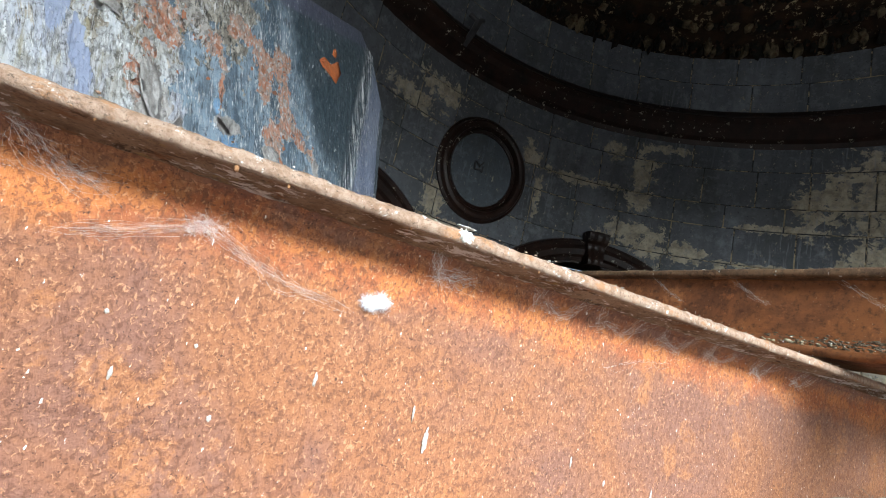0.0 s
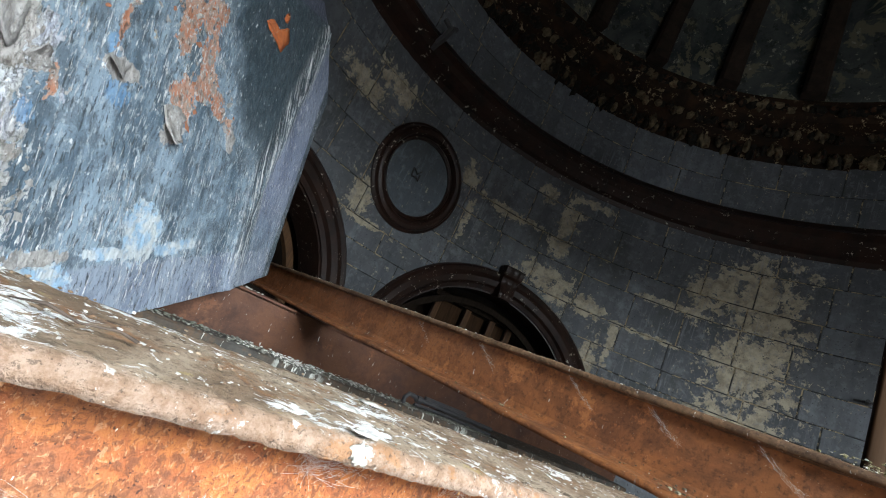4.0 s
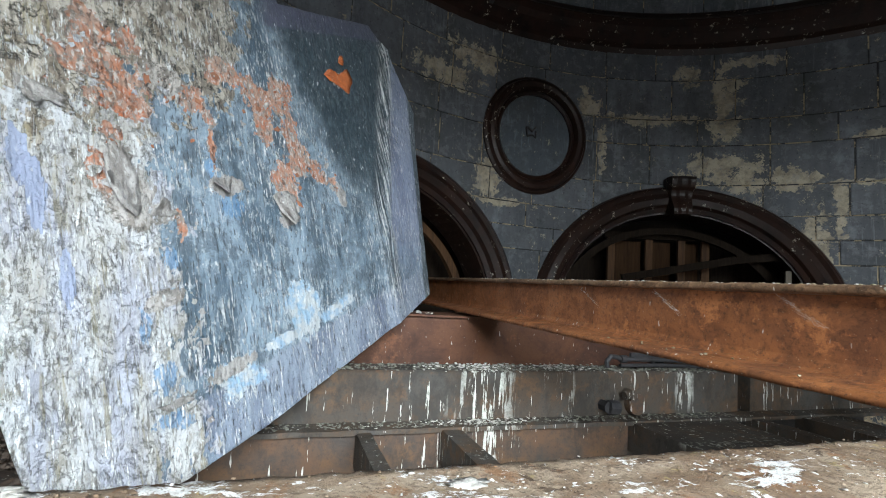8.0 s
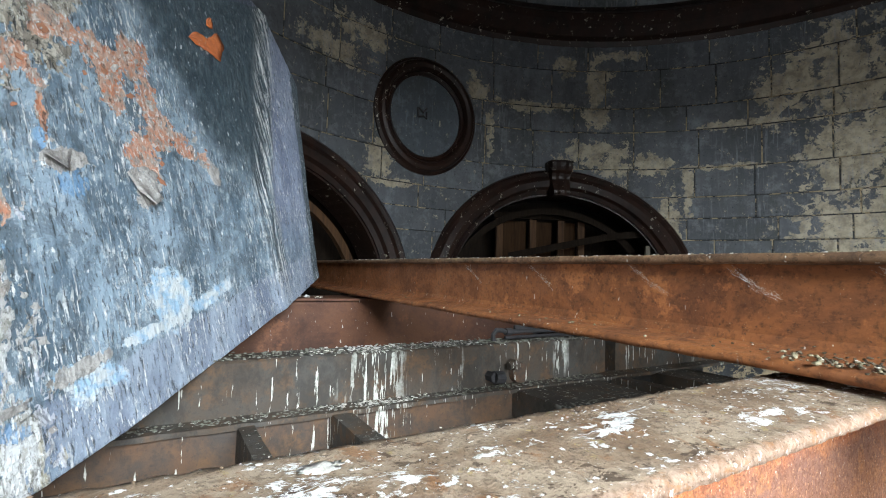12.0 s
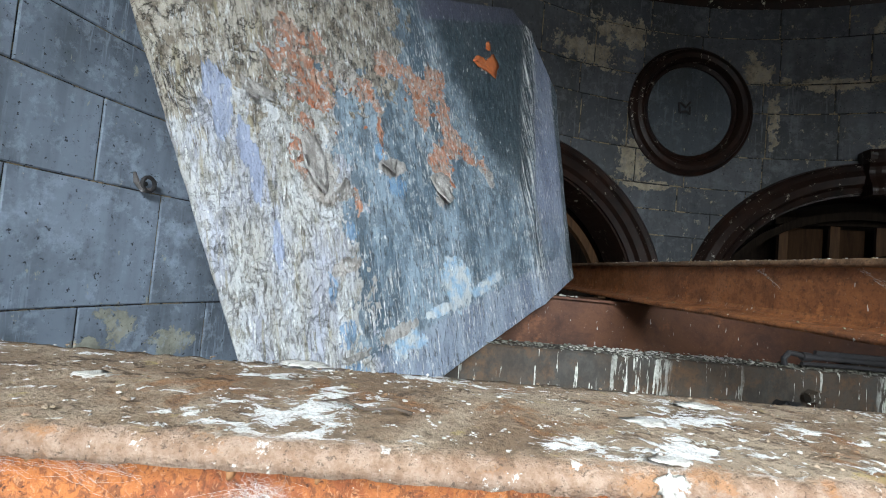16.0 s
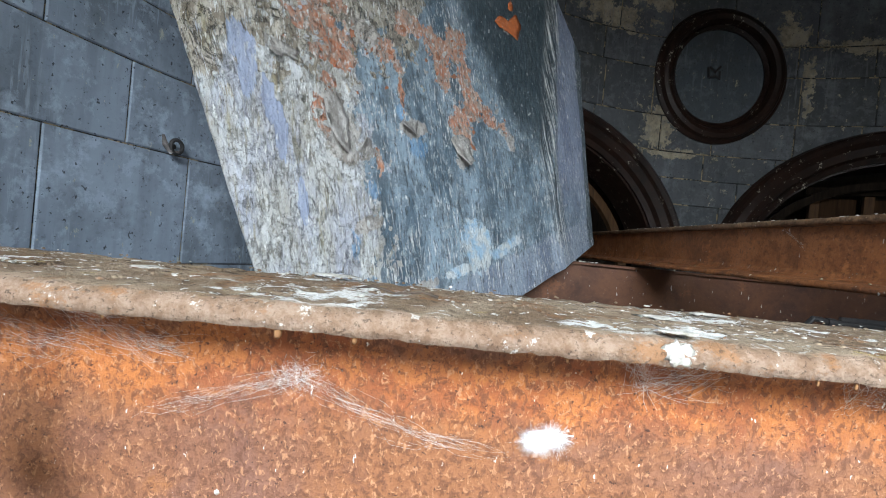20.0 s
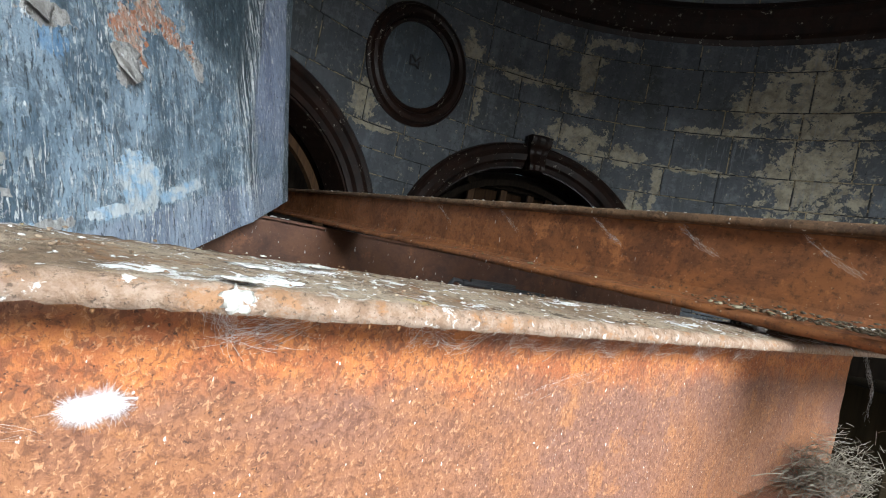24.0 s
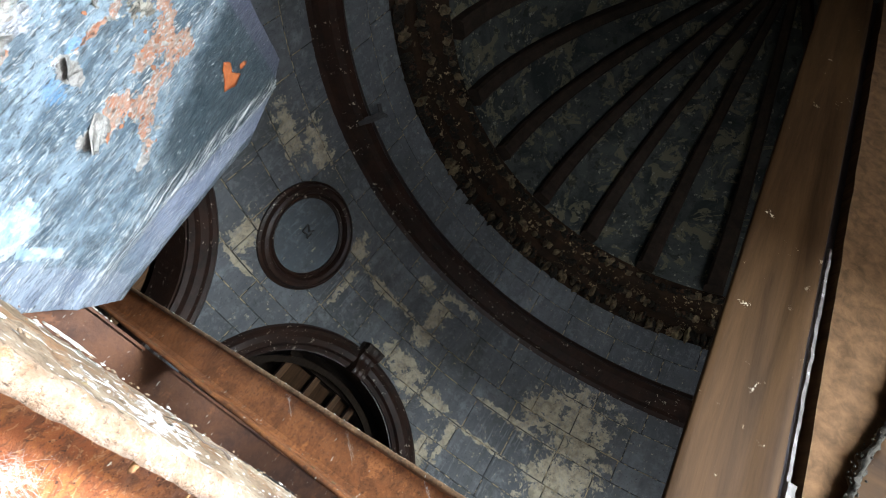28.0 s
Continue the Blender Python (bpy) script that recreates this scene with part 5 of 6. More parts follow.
def torn_plate():
    """A bent brown plate that leans against the posts, its torn edge crusted black."""
    rnd = random.Random(15)
    root = thing("torn_plate", POSTM @ pose(0, -0.05, 0), "bent brown rusty plate leaning against the posts", "plate")
    edge = [(0.30, 1.99), (0.40, 2.14), (0.47, 2.36), (0.50, 2.55), (0.57, 2.72), (0.60, 2.92), (0.70, 3.15), (0.76, 3.45), (0.95, 3.9)]
    line = []
    for (x, z), (u, w) in zip(edge, edge[1:]):
        for k in range(8):
            t = k / 8
            line.append((x + (u - x) * t + rnd.uniform(-0.012, 0.012), z + (w - z) * t + rnd.uniform(-0.01, 0.01)))
    bm = bmesh.new()
    rows = []
    for x, z in line:
        rows.append([bm.verts.new((x + d, -0.10 * d + 0.012 * noise.noise(Vector((x * 5, z * 5, d * 6))) + back, z - 0.9 * d if d else z)) for back, ds in ((0, (0, 0.03, 0.15, 0.4, 0.9)), (0.012, (0.9, 0.4, 0.15, 0.03, 0))) for d in ds])
    for p, q in zip(rows, rows[1:]):
        for i in range(10):
            j = (i + 1) % 10
            bm.faces.new((p[i], p[j], q[j], q[i]))
    bm.faces.new(rows[0][::-1])
    bm.faces.new(rows[-1])
    part("plate", bm, POST, root, smooth=True)
    seam = tube([(x + 0.004, -0.004, z) for x, z in line[::2]], 0.013, 10)
    bmesh.ops.subdivide_edges(seam, edges=seam.edges[:], cuts=2, use_grid_fill=True)
    for v in seam.verts:
        q = v.co * 55
        v.co += 0.012 * Vector((noise.noise(q), noise.noise(q + Vector((4, 9, 1))), noise.noise(q + Vector((8, 2, 6)))))
    bits = [seam] + [lump(rnd, x + rnd.gauss(0.004, 0.012), rnd.gauss(-0.006, 0.006), z + rnd.gauss(0, 0.016), rnd.uniform(0.0015, 0.005), rnd.uniform(0.5, 2.0)) for x, z in line for _ in range(8)]
    tagged(part("crust", join(*bits), SOOT, root, "black crust along the torn edge", smooth=True), kind="stuff")


foot = thing("bearing_plate", FAR, "thick rusty bearing plate bolted to the crossing girder", "plate")
part("plate", box(0.62, 1.03, 0.012, 0.76, 1.86, 1.89, 0.003), RUST_FAR, foot)

# ---------------------------------------------------------------- blocks of the drum wall
def block_mesh(s0, s1, z0, z1, az, cut, fine=False):
    """One block: a slightly bowed, bevelled face on the wall; where an arch or the oculus cuts it, only its cells outside remain."""
    g, e, d = (0.0028, 0.005, 0.022) if fine else (0.0075, 0.007, 0.022 + random.uniform(-0.002, 0.004))
    s0, s1, z0, z1 = s0 + g, s1 - g, z0 + g, z1 - g
    bm = bmesh.new()
    if not cut:
        n = 4
        front = [[bm.verts.new(cyl(s0 + e + (s1 - s0 - 2 * e) * i / n, z, d, az)) for i in range(n + 1)] for z in (z0 + e, z1 - e)]
        rim = [[bm.verts.new(cyl(s0 + (s1 - s0) * i / n, z, d - 0.005, az)) for i in range(n + 1)] for z in (z0, z1)]
        back = [[bm.verts.new(cyl(s0 + (s1 - s0) * i / n, z, -0.02, az)) for i in range(n + 1)] for z in (z0, z1)]
        for i in range(n):
            bm.faces.new((front[0][i], front[0][i + 1], front[1][i + 1], front[1][i]))
            for j in (0, 1):
                bm.faces.new((front[j][i], front[j][i + 1], rim[j][i + 1], rim[j][i]))
                bm.faces.new((rim[j][i], rim[j][i + 1], back[j][i + 1], back[j][i]))
        for i in (0, n):
            bm.faces.new((front[0][i], front[1][i], rim[1][i], rim[0][i]))
            bm.faces.new((rim[0][i], rim[1][i], back[1][i], back[0][i]))
        return bm
    nx, nz = max(2, int((s1 - s0) / 0.055)), max(2, int((z1 - z0) / 0.055))
    grid = {}

    def v(i, j, o):
        if (i, j, o) not in grid:
            grid[i, j, o] = bm.verts.new(cyl(s0 + (s1 - s0) * i / nx, z0 + (z1 - z0) * j / nz, (d, -0.02)[o], az))
        return grid[i, j, o]
    keep = {(i, j) for i in range(nx) for j in range(nz) if not cut(s0 + (s1 - s0) * (i + 0.5) / nx, z0 + (z1 - z0) * (j + 0.5) / nz)}
    for i, j in keep:
        bm.faces.new((v(i, j, 0), v(i + 1, j, 0), v(i + 1, j + 1, 0), v(i, j + 1, 0)))
        for di, dj, (a, b), (c, q) in ((1, 0, (1, 0), (1, 1)), (-1, 0, (0, 0), (0, 1)), (0, 1, (0, 1), (1, 1)), (0, -1, (0, 0), (1, 0))):
            if (i + di, j + dj) not in keep:
                bm.faces.new((v(i + a, j + b, 0), v(i + c, j + q, 0), v(i + c, j + q, 1), v(i + a, j + b, 1)))
    return bm


def blocks():
    rnd = random.Random(5)
    for ci, (z0, z1) in enumerate(zip(COURSES, COURSES[1:])):
        if z0 == 4.88:
            continue
        s, end = (-0.79, -0.483, -0.17, -0.504)[ci] if ci < 4 else (0.31 * (ci % 2) + rnd.uniform(0, 0.12)) - 0.6, radians(AZ1 - AZ0) * R
        while s < end:
            s1 = s + 0.62 if s < 1.9 else s + (0.62 if z1 - z0 > 0.3 else 0.74) * rnd.uniform(0.85, 1.25)
            az_mid = AZ1 - math.degrees((s + s1) / 2 / R)
            hits = False
            inside = 0
            for a in (0, 0.25, 0.5, 0.75, 1):
                for b in (0, 0.5, 1):
                    az, z = AZ1 - math.degrees((s + (s1 - s) * a) / R), z0 + (z1 - z0) * b
                    c = in_arch(az, z, ARCH_OUT - 0.05) or math.hypot((az - OCULUS_AZ) * radians(1) * R, z - OCULUS_Z) < OCULUS_OUT - 0.05
                    hits, inside = hits or c, inside + c
            if inside < 15:
                def cut(q, z):
                    az = AZ1 - math.degrees(q / R)
                    return in_arch(az, z, ARCH_OUT - 0.08) or math.hypot((az - OCULUS_AZ) * radians(1) * R, z - OCULUS_Z) < OCULUS_OUT - 0.08
                bm = block_mesh(s, s1, z0, z1, AZ1, cut if hits else None, az_mid > 165)
                if bm.faces:
                    # blocks past 165 degrees take the lit copy of the paint
                    part("block", bm, BLOCK_NEAR_LIT if az_mid > 165 else BLOCK, wall)
                else:
                    bm.free()
            s = s1


blocks()


# ---------------------------------------------------------------- small things
MUD = plain("brown_mud", (0.130, 0.098, 0.062), (0.048, 0.036, 0.024), 70, 0.95, 0.8, spots=(0.40, 0.36, 0.28), spot_cut=0.60)
DROPPING = plain("dried_droppings", (0.74, 0.72, 0.68), (0.40, 0.36, 0.30), 110, 0.9, 0.8)
GRIT = plain("grey_litter", (0.27, 0.265, 0.22), (0.08, 0.075, 0.06), 40, 0.95)
STRAW = plain("straw_litter", (0.30, 0.26, 0.17), (0.17, 0.14, 0.09), 50, 0.95)
RUST_LUMP = plain("rust_drip", (0.26, 0.13, 0.055), (0.18, 0.085, 0.04), 60, 0.8)


def strew(name, m, label, material, count, spread, seed, size, flat=0.6, category="litter"):
    """Loose bits that nobody could count, joined into one mesh."""
    rnd = random.Random(seed)
    bms = []
    for _ in range(count):
        x, y, z = spread(rnd)
        bms.append(lump(rnd, x, y, z, rnd.uniform(*size), flat))
    return mesh_ob(name, join(*bms), material, label=label, category=category, kind="stuff", m=m, smooth=True)


strew("droppings", NEAR, "white dried droppings on the near girder's flange", DROPPING, 220, lambda r: (r.uniform(-0.9, 1.3), r.uniform(0.01, 0.195), 1.7572), 1, (0.0006, 0.0024), 0.4)
strew("litter", NEAR, "brown grit crusted on the near girder's flange", CRUST, 700, lambda r: (r.uniform(-0.9, 1.3), r.uniform(0.004, 0.198), 1.7568), 2, (0.0006, 0.0022), 0.6)
strew("litter", FAR, "pale pebbles and litter on the girder's lower flange", STRAW, 60, lambda r: (r.choice((r.gauss(0.48, 0.05), r.uniform(-2.4, 0.6))), r.uniform(-0.115, -0.02), 1.818), 3, (0.002, 0.006), 0.7)
strew("litter", FAR, "straw coloured crumbs along the girder's top", STRAW, 220, lambda r: (r.uniform(-2.6, 1.2), r.uniform(-0.03, 0.05), 2.011), 4, (0.002, 0.005), 0.5)
strew("droppings", FAR, "white droppings along the girder's top", DROPPING, 110, lambda r: (r.uniform(-2.4, 1.0), r.uniform(-0.034, 0.0), 2.011), 24, (0.0015, 0.005), 0.4)
strew("litter", CROSS, "grey flakes of droppings on the sill beam", GRIT, 900, lambda r: (r.uniform(-0.3, 2.5), r.uniform(1.85, 2.02), 1.551 + abs(r.gauss(0, 0.004))), 5, (0.003, 0.012), 0.4)
strew("droppings", CROSS, "heap of white droppings on the sill beam", DROPPING, 240, lambda r: (r.gauss(0.98, 0.13) if r.random() < 0.6 else r.gauss(1.42, 0.1), r.uniform(1.845, 2.0), 1.554 + abs(r.gauss(0, 0.006))), 6, (0.003, 0.010), 0.35)
strew("litter", CROSS, "grey flakes of droppings on the ledge", GRIT, 600, lambda r: (r.uniform(-0.3, 2.5), r.uniform(1.76, 1.85), 1.322 + abs(r.gauss(0, 0.004))), 7, (0.003, 0.009), 0.35)
strew("droppings", CROSS, "white droppings on the ledge", DROPPING, 110, lambda r: (r.gauss(0.95, 0.12), r.uniform(1.765, 1.85), 1.325), 8, (0.003, 0.009), 0.35)
strew("litter", CROSS, "droppings littered on the lower girder's flange", DROPPING, 60, lambda r: (r.uniform(0.35, 0.9), r.uniform(2.42, 2.7), 1.780), 9, (0.004, 0.011), 0.6)


def drip(x, size, seed):
    rnd = random.Random(seed)
    ob = mesh_ob("rust_drip", lump(rnd, 0, 0.004, 0.0, size * 0.7, 2.2), RUST_LUMP, label="small rusty drip hanging from the flange", category="drip", group="drips under the flange", m=NEAR @ pose(x, 0, 1.7335), smooth=True)
    return ob


for i, (x, q) in enumerate(((-0.158, 0.0036), (-0.109, 0.0026), (-0.345, 0.0024), (0.028, 0.0018), (0.19, 0.002), (0.215, 0.0016), (-0.27, 0.0015))):
    drip(x, q, i)


def splash(rnd, sx, sy, sz):
    """One ragged flattened gout."""
    bm = bmesh.new()
    bmesh.ops.create_icosphere(bm, subdivisions=3, radius=1)
    o = Vector((rnd.uniform(0, 50), rnd.uniform(0, 50), 0))
    for v in bm.verts:
        k = 1 + 0.6 * noise.noise(v.co * 1.9 + o) + 0.4 * noise.noise(v.co * 4.5 + o)
        v.co = (v.co.x * sx * k, v.co.y * sy * k, v.co.z * sz * k)
    return bm


def splat(x, y, r, seed):
    """A thick white dropping that runs over the flange's edge."""
    rnd = random.Random(seed)
    return mesh_ob("dropping", splash(rnd, r, r * 0.6, 0.0012), DROPPING, label="thick white dropping on the crusted flange", category="dropping", group="droppings on the flange", m=NEAR @ pose(x, y + r * 0.4, 1.757), smooth=True)


for i, (x, y, r) in enumerate(((0.10, 0.004, 0.011), (-0.166, 0.182, 0.022), (0.122, 0.079, 0.016), (0.20, 0.141, 0.018), (-0.30, 0.093, 0.014))):
    splat(x, y, r, 40 + i)
mesh_ob("dropping", splash(random.Random(60), 0.0085, 0.0028, 0.008), DROPPING, label="white dropping run down the flange edge", category="dropping", m=NEAR @ pose(0.096, 0.0005, 1.745), smooth=True)

for k, (x, y, r) in enumerate(((1.352, 0.196, 0.015), (1.372, 0.178, 0.012), (1.236, 0.131, 0.014), (1.10, 0.078, 0.013))):
    mesh_ob("dropping", splash(random.Random(90 + k), r, r * 0.8, r * 0.5), DROPPING, label="rounded white dropping on the girder's crusted end", category="dropping", group="droppings on the flange", m=NEAR @ pose(x, y, 1.760), smooth=True)

strew("litter", FAR, "brown crusted litter where the two girders meet", MUD, 2600, lambda r: (r.gauss(0.92, 0.20), r.uniform(-0.155, -0.015), 1.818 + abs(r.gauss(0, 0.007))), 71, (0.001, 0.005), 0.45)
strew("droppings", FAR, "white droppings and husks on the crusted flange", DROPPING, 60, lambda r: (r.gauss(0.85, 0.22), r.uniform(-0.15, -0.03), 1.823 + r.uniform(0, 0.006)), 16, (0.0012, 0.0045), 0.35)


# a strip of bark lies on the flange
BARK = plain("bark", (0.085, 0.060, 0.045), (0.045, 0.034, 0.026), 60, 0.9)
mesh_ob("bark_strip", tube([(-0.125, 0.066, 1.759), (-0.108, 0.060, 1.763), (-0.09, 0.052, 1.760), (-0.07, 0.050, 1.763), (-0.058, 0.051, 1.760)], 0.0009, 6, lambda t: 0.3 + 1.2 * abs(math.sin(5.1 * t))), BARK, label="curled strip of bark lying on the flange", category="bark", m=NEAR, smooth=True)


# streaks of droppings on the web stand a little proud
def smear(x, z, w, h, seed):
    rnd = random.Random(seed)
    return mesh_ob("dropping", splash(rnd, w * 0.7, 0.001, max(w * 0.7, h * 0.5)), DROPPING, label="dried white dropping run down the rusty web", category="dropping", group="droppings on the web", m=NEAR @ pose(x, 0.0935, z - h * 0.4), smooth=True)


for i, (x, z, w, h) in enumerate(((-0.226, 1.578, 0.003, 0.004), (-0.206, 1.524, 0.0025, 0.012), (-0.007, 1.55, 0.0026, 0.014), (0.156, 1.503, 0.0045, 0.028), (-0.107, 1.490, 0.003, 0.006), (-0.14, 1.56, 0.0025, 0.004), (0.13, 1.53, 0.002, 0.018), (0.42, 1.49, 0.002, 0.015), (0.62, 1.45, 0.0025, 0.03), (0.66, 1.44, 0.0025, 0.022), (0.50, 1.46, 0.003, 0.008))):
    smear(x, z, w, h, 80 + i)

# feather caught on the web
WHITE = plain("down_white", (0.82, 0.82, 0.83), (0.70, 0.70, 0.72), 200, 0.95, 0.05)


def feather():
    rnd = random.Random(21)
    root = thing("down_feather", NEAR @ pose(0.040, 0.088, 1.648), "fluffy white down feather caught on the rusty web", "feather")
    bms = []
    for i in range(2600):
        t = rnd.uniform(-1, 1)
        base = Vector((0.013 * t, rnd.uniform(-0.004, 0.001), 0.004 * t + 0.003 * math.sin(t * 5)))
        a = rnd.uniform(0, 6.28)
        d = Vector((math.cos(a) * 1.2, rnd.uniform(-0.5, 0.1), math.sin(a) * 1.1)).normalized()
        length = rnd.uniform(0.003, 0.0115) * (1.5 if rnd.random() < 0.1 else 1.0)
        bend = Vector((rnd.uniform(-1, 1), rnd.uniform(-0.5, 0.2), rnd.uniform(-1, 1))) * 0.004
        bms.append(tube([base, base + d * length * 0.5 + bend * 0.4, base + d * length + bend], 0.00011, 3, lambda q: 1.0 - 0.75 * q))
    part("vane", splash(rnd, 0.012, 0.0025, 0.007), WHITE, root, "matted white down", smooth=True)
    tagged(part("down", join(*bms), WHITE, root, "loose white barbs", smooth=True), kind="stuff")
    part("shaft", tube([(-0.016, 0, -0.007), (0, -0.001, 0), (0.015, 0, 0.005), (0.024, 0.001, 0.004)], 0.0007, 5), WHITE, root, "thin pale shaft")


feather()


# torn white scrap stuck to the flange's edge
def scrap():
    rows = ((1.749, -0.367, -0.364), (1.728, -0.377, -0.368), (1.704, -0.387, -0.367), (1.690, -0.382, -0.366), (1.678, -0.388, -0.367), (1.652, -0.397, -0.362), (1.635, -0.398, -0.338), (1.618, -0.394, -0.331), (1.600, -0.378, -0.345))
    bm = bmesh.new()
    sides = []
    for back in (0, 1):
        grid = []
        for i in range((len(rows) - 1) * 4 + 1):
            k, f = min(i // 4, len(rows) - 2), i / 4 - min(i // 4, len(rows) - 2)
            z, l, r = (a + (b - a) * f for a, b in zip(rows[k], rows[k + 1]))
            line = []
            for j in range(9):
                x = l + (r - l) * j / 8
                q = Vector((x * 90, z * 60, 3))
                line.append(bm.verts.new((x + 0.0012 * noise.noise(q * 3), -0.006 + 0.0055 * noise.noise(q) + 0.002 * noise.noise(q * 4) + 0.0008 * back, z + 0.001 * noise.noise(q * 2))))
            grid.append(line)
        sides.append(grid)
        for a, b in zip(grid, grid[1:]):
            for j in range(8):
                bm.faces.new((a[j], a[j + 1], b[j + 1], b[j]))
    a, b = sides
    n = len(a)
    for i in range(n - 1):
        for j in (0, 8):
            bm.faces.new((a[i][j], a[i + 1][j], b[i + 1][j], b[i][j]))
    for i in (0, n - 1):
        for j in range(8):
            bm.faces.new((a[i][j], a[i][j + 1], b[i][j + 1], b[i][j]))
    mesh_ob("torn_scrap", bm, plain("grubby_scrap", (0.40, 0.39, 0.41), (0.25, 0.245, 0.27), 70, 0.9, 0.9, spots=(0.14, 0.13, 0.12), spot_cut=0.62), label="torn white scrap hanging from the flange's edge", category="scrap", m=NEAR, smooth=True)


scrap()


# cobwebs
STRAND = Nodes("silk_strand").done((0.66, 0.65, 0.63), 0.8)


def cobweb(m, label, line, seed, strands=60, spread=0.006, reach=(0.006, 0.03), thick=0.00006, along=0.7):
    """Fine tangled strands gathered along a line, most of them drawn out along it."""
    rnd = random.Random(seed)
    pts = [Vector(p) for p in line]
    bms = []
    for i in range(strands):
        k = rnd.randrange(len(pts) - 1)
        a, b = pts[k], pts[k + 1]
        c = a.lerp(b, rnd.random()) + Vector((rnd.gauss(0, spread), rnd.uniform(-0.004, 0.0), rnd.gauss(0, spread)))
        d = ((b - a).normalized() * along + Vector((rnd.gauss(0, 1), rnd.gauss(0, 0.3), rnd.gauss(0, 1))).normalized() * (1 - along)).normalized()
        q = rnd.uniform(*reach)
        bow = Vector((rnd.gauss(0, 0.18), rnd.gauss(0, 0.05), rnd.gauss(-0.08, 0.18))) * q
        bms.append(tube([c - d * q, c - d * q * 0.4 + bow, c + d * q * 0.4 + bow * 0.8, c + d * q], thick * rnd.uniform(0.5, 1.4), 3, lambda t: 1.0 - 0.6 * abs(2 * t - 1)))
    return mesh_ob("cobweb", join(*bms), STRAND, label=label, category="cobweb", group="cobwebs", m=m)


LW = "dusty grey cobweb hanging under the rusty flange"
cobweb(NEAR, LW, [(-0.345, 0.055, 1.729), (-0.30, 0.088, 1.70), (-0.262, 0.091, 1.694)], 1, 120, 0.006)
cobweb(NEAR, LW, [(-0.425, 0.055, 1.729), (-0.38, 0.090, 1.69), (-0.355, 0.091, 1.694)], 8, 90, 0.006)
LP = "pale cobweb strands stretched along the rusty web"
cobweb(NEAR, LP, [(-0.27, 0.091, 1.648), (-0.21, 0.089, 1.668), (-0.165, 0.088, 1.682)], 2, 70, 0.0022, (0.01, 0.04), 0.00006, 0.92)
cobweb(NEAR, LP, [(-0.165, 0.088, 1.682), (-0.12, 0.090, 1.662), (-0.06, 0.089, 1.643), (-0.005, 0.090, 1.634)], 3, 90, 0.0022, (0.01, 0.035), 0.00006, 0.92)
cobweb(NEAR, "dusty grey patch of web on the rusty girder", [(-0.185, 0.089, 1.678), (-0.15, 0.089, 1.684)], 5, 200, 0.006, (0.003, 0.010), 0.00006, 0.3)
cobweb(NEAR, LW, [(0.10, 0.066, 1.729), (0.118, 0.088, 1.704), (0.17, 0.091, 1.712)], 4, 150, 0.005, (0.006, 0.03), 0.0001)
for k, (x0, w) in enumerate(((0.265, 0.10), (0.40, 0.10), (0.555, 0.09), (0.70, 0.07), (0.86, 0.05), (1.02, 0.06))):
    cobweb(NEAR, LW, [(x0, 0.055, 1.729), (x0 + w * 0.2, 0.088, 1.703), (x0 + w * 0.5, 0.090, 1.708), (x0 + w * 0.8, 0.090, 1.699), (x0 + w, 0.05, 1.729)], 50 + k, 95, 0.0035, (0.006, 0.024), 0.0001, 0.75)
cobweb(NEAR, "fine cobweb thread across the rusty web", [(0.47, 0.091, 1.645), (0.53, 0.089, 1.662), (0.60, 0.090, 1.672), (0.66, 0.091, 1.688)], 9, 26, 0.0012, (0.015, 0.04), 0.00005, 0.96)
for i, x in enumerate((-0.75, -0.35, 0.05, 0.30, 0.55, 0.78)):
    cobweb(FAR, "grey cobweb on the brown girder", [(x, -0.022, 1.978), (x + 0.045, -0.012, 1.945), (x + 0.085, -0.008, 1.918)], 20 + i, 40, 0.003, (0.005, 0.02), 0.00014, 0.85)

# ---------------------------------------------------------------- iron odds and ends
hook = thing("hooked_rod", CROSS, "dark iron rod with a hooked end lying on the sill beam", "rod")
part("rod", tube([(1.74, 1.93, 1.555), (1.735, 1.93, 1.59), (1.76, 1.93, 1.618), (1.80, 1.93, 1.615), (1.83, 1.935, 1.605), (2.2, 1.95, 1.60), (2.62, 1.97, 1.59)], 0.014, 10), IRON, hook)
part("lower_rod", tube([(1.80, 1.90, 1.575), (2.1, 1.92, 1.575), (2.6, 1.95, 1.56)], 0.010, 8), IRON, hook)
part("collar", tube([(1.83, 1.935, 1.605), (1.87, 1.935, 1.604)], 0.022, 10), IRON, hook)
part("flat_bar", box(1.95, 2.35, 1.99, 2.01, 1.60, 1.632, 0.003), IRON, hook)
bracket = thing("bolted_lug", CROSS, "grey iron lug with two bolts on the sill beam", "lug")
lug = bmesh.new()
bmesh.ops.create_cone(lug, cap_ends=True, segments=20, radius1=0.06, radius2=0.055, depth=0.04, matrix=Matrix.Translation((1.85, 1.83, 1.385)) @ Matrix.Rotation(radians(90), 4, "X"))
part("plate", lug, GREY_LOW, bracket)
part("bolt", join(tube([(1.65, 1.85, 1.38), (1.65, 1.79, 1.38)], 0.03, 6), tube([(1.65, 1.80, 1.38), (1.71, 1.80, 1.375)], 0.036, 8)), IRON, bracket)
part("bolt", join(tube([(1.80, 1.85, 1.44), (1.80, 1.79, 1.44)], 0.028, 6), tube([(1.79, 1.80, 1.44), (1.75, 1.80, 1.435)], 0.022, 8)), GREY, bracket)

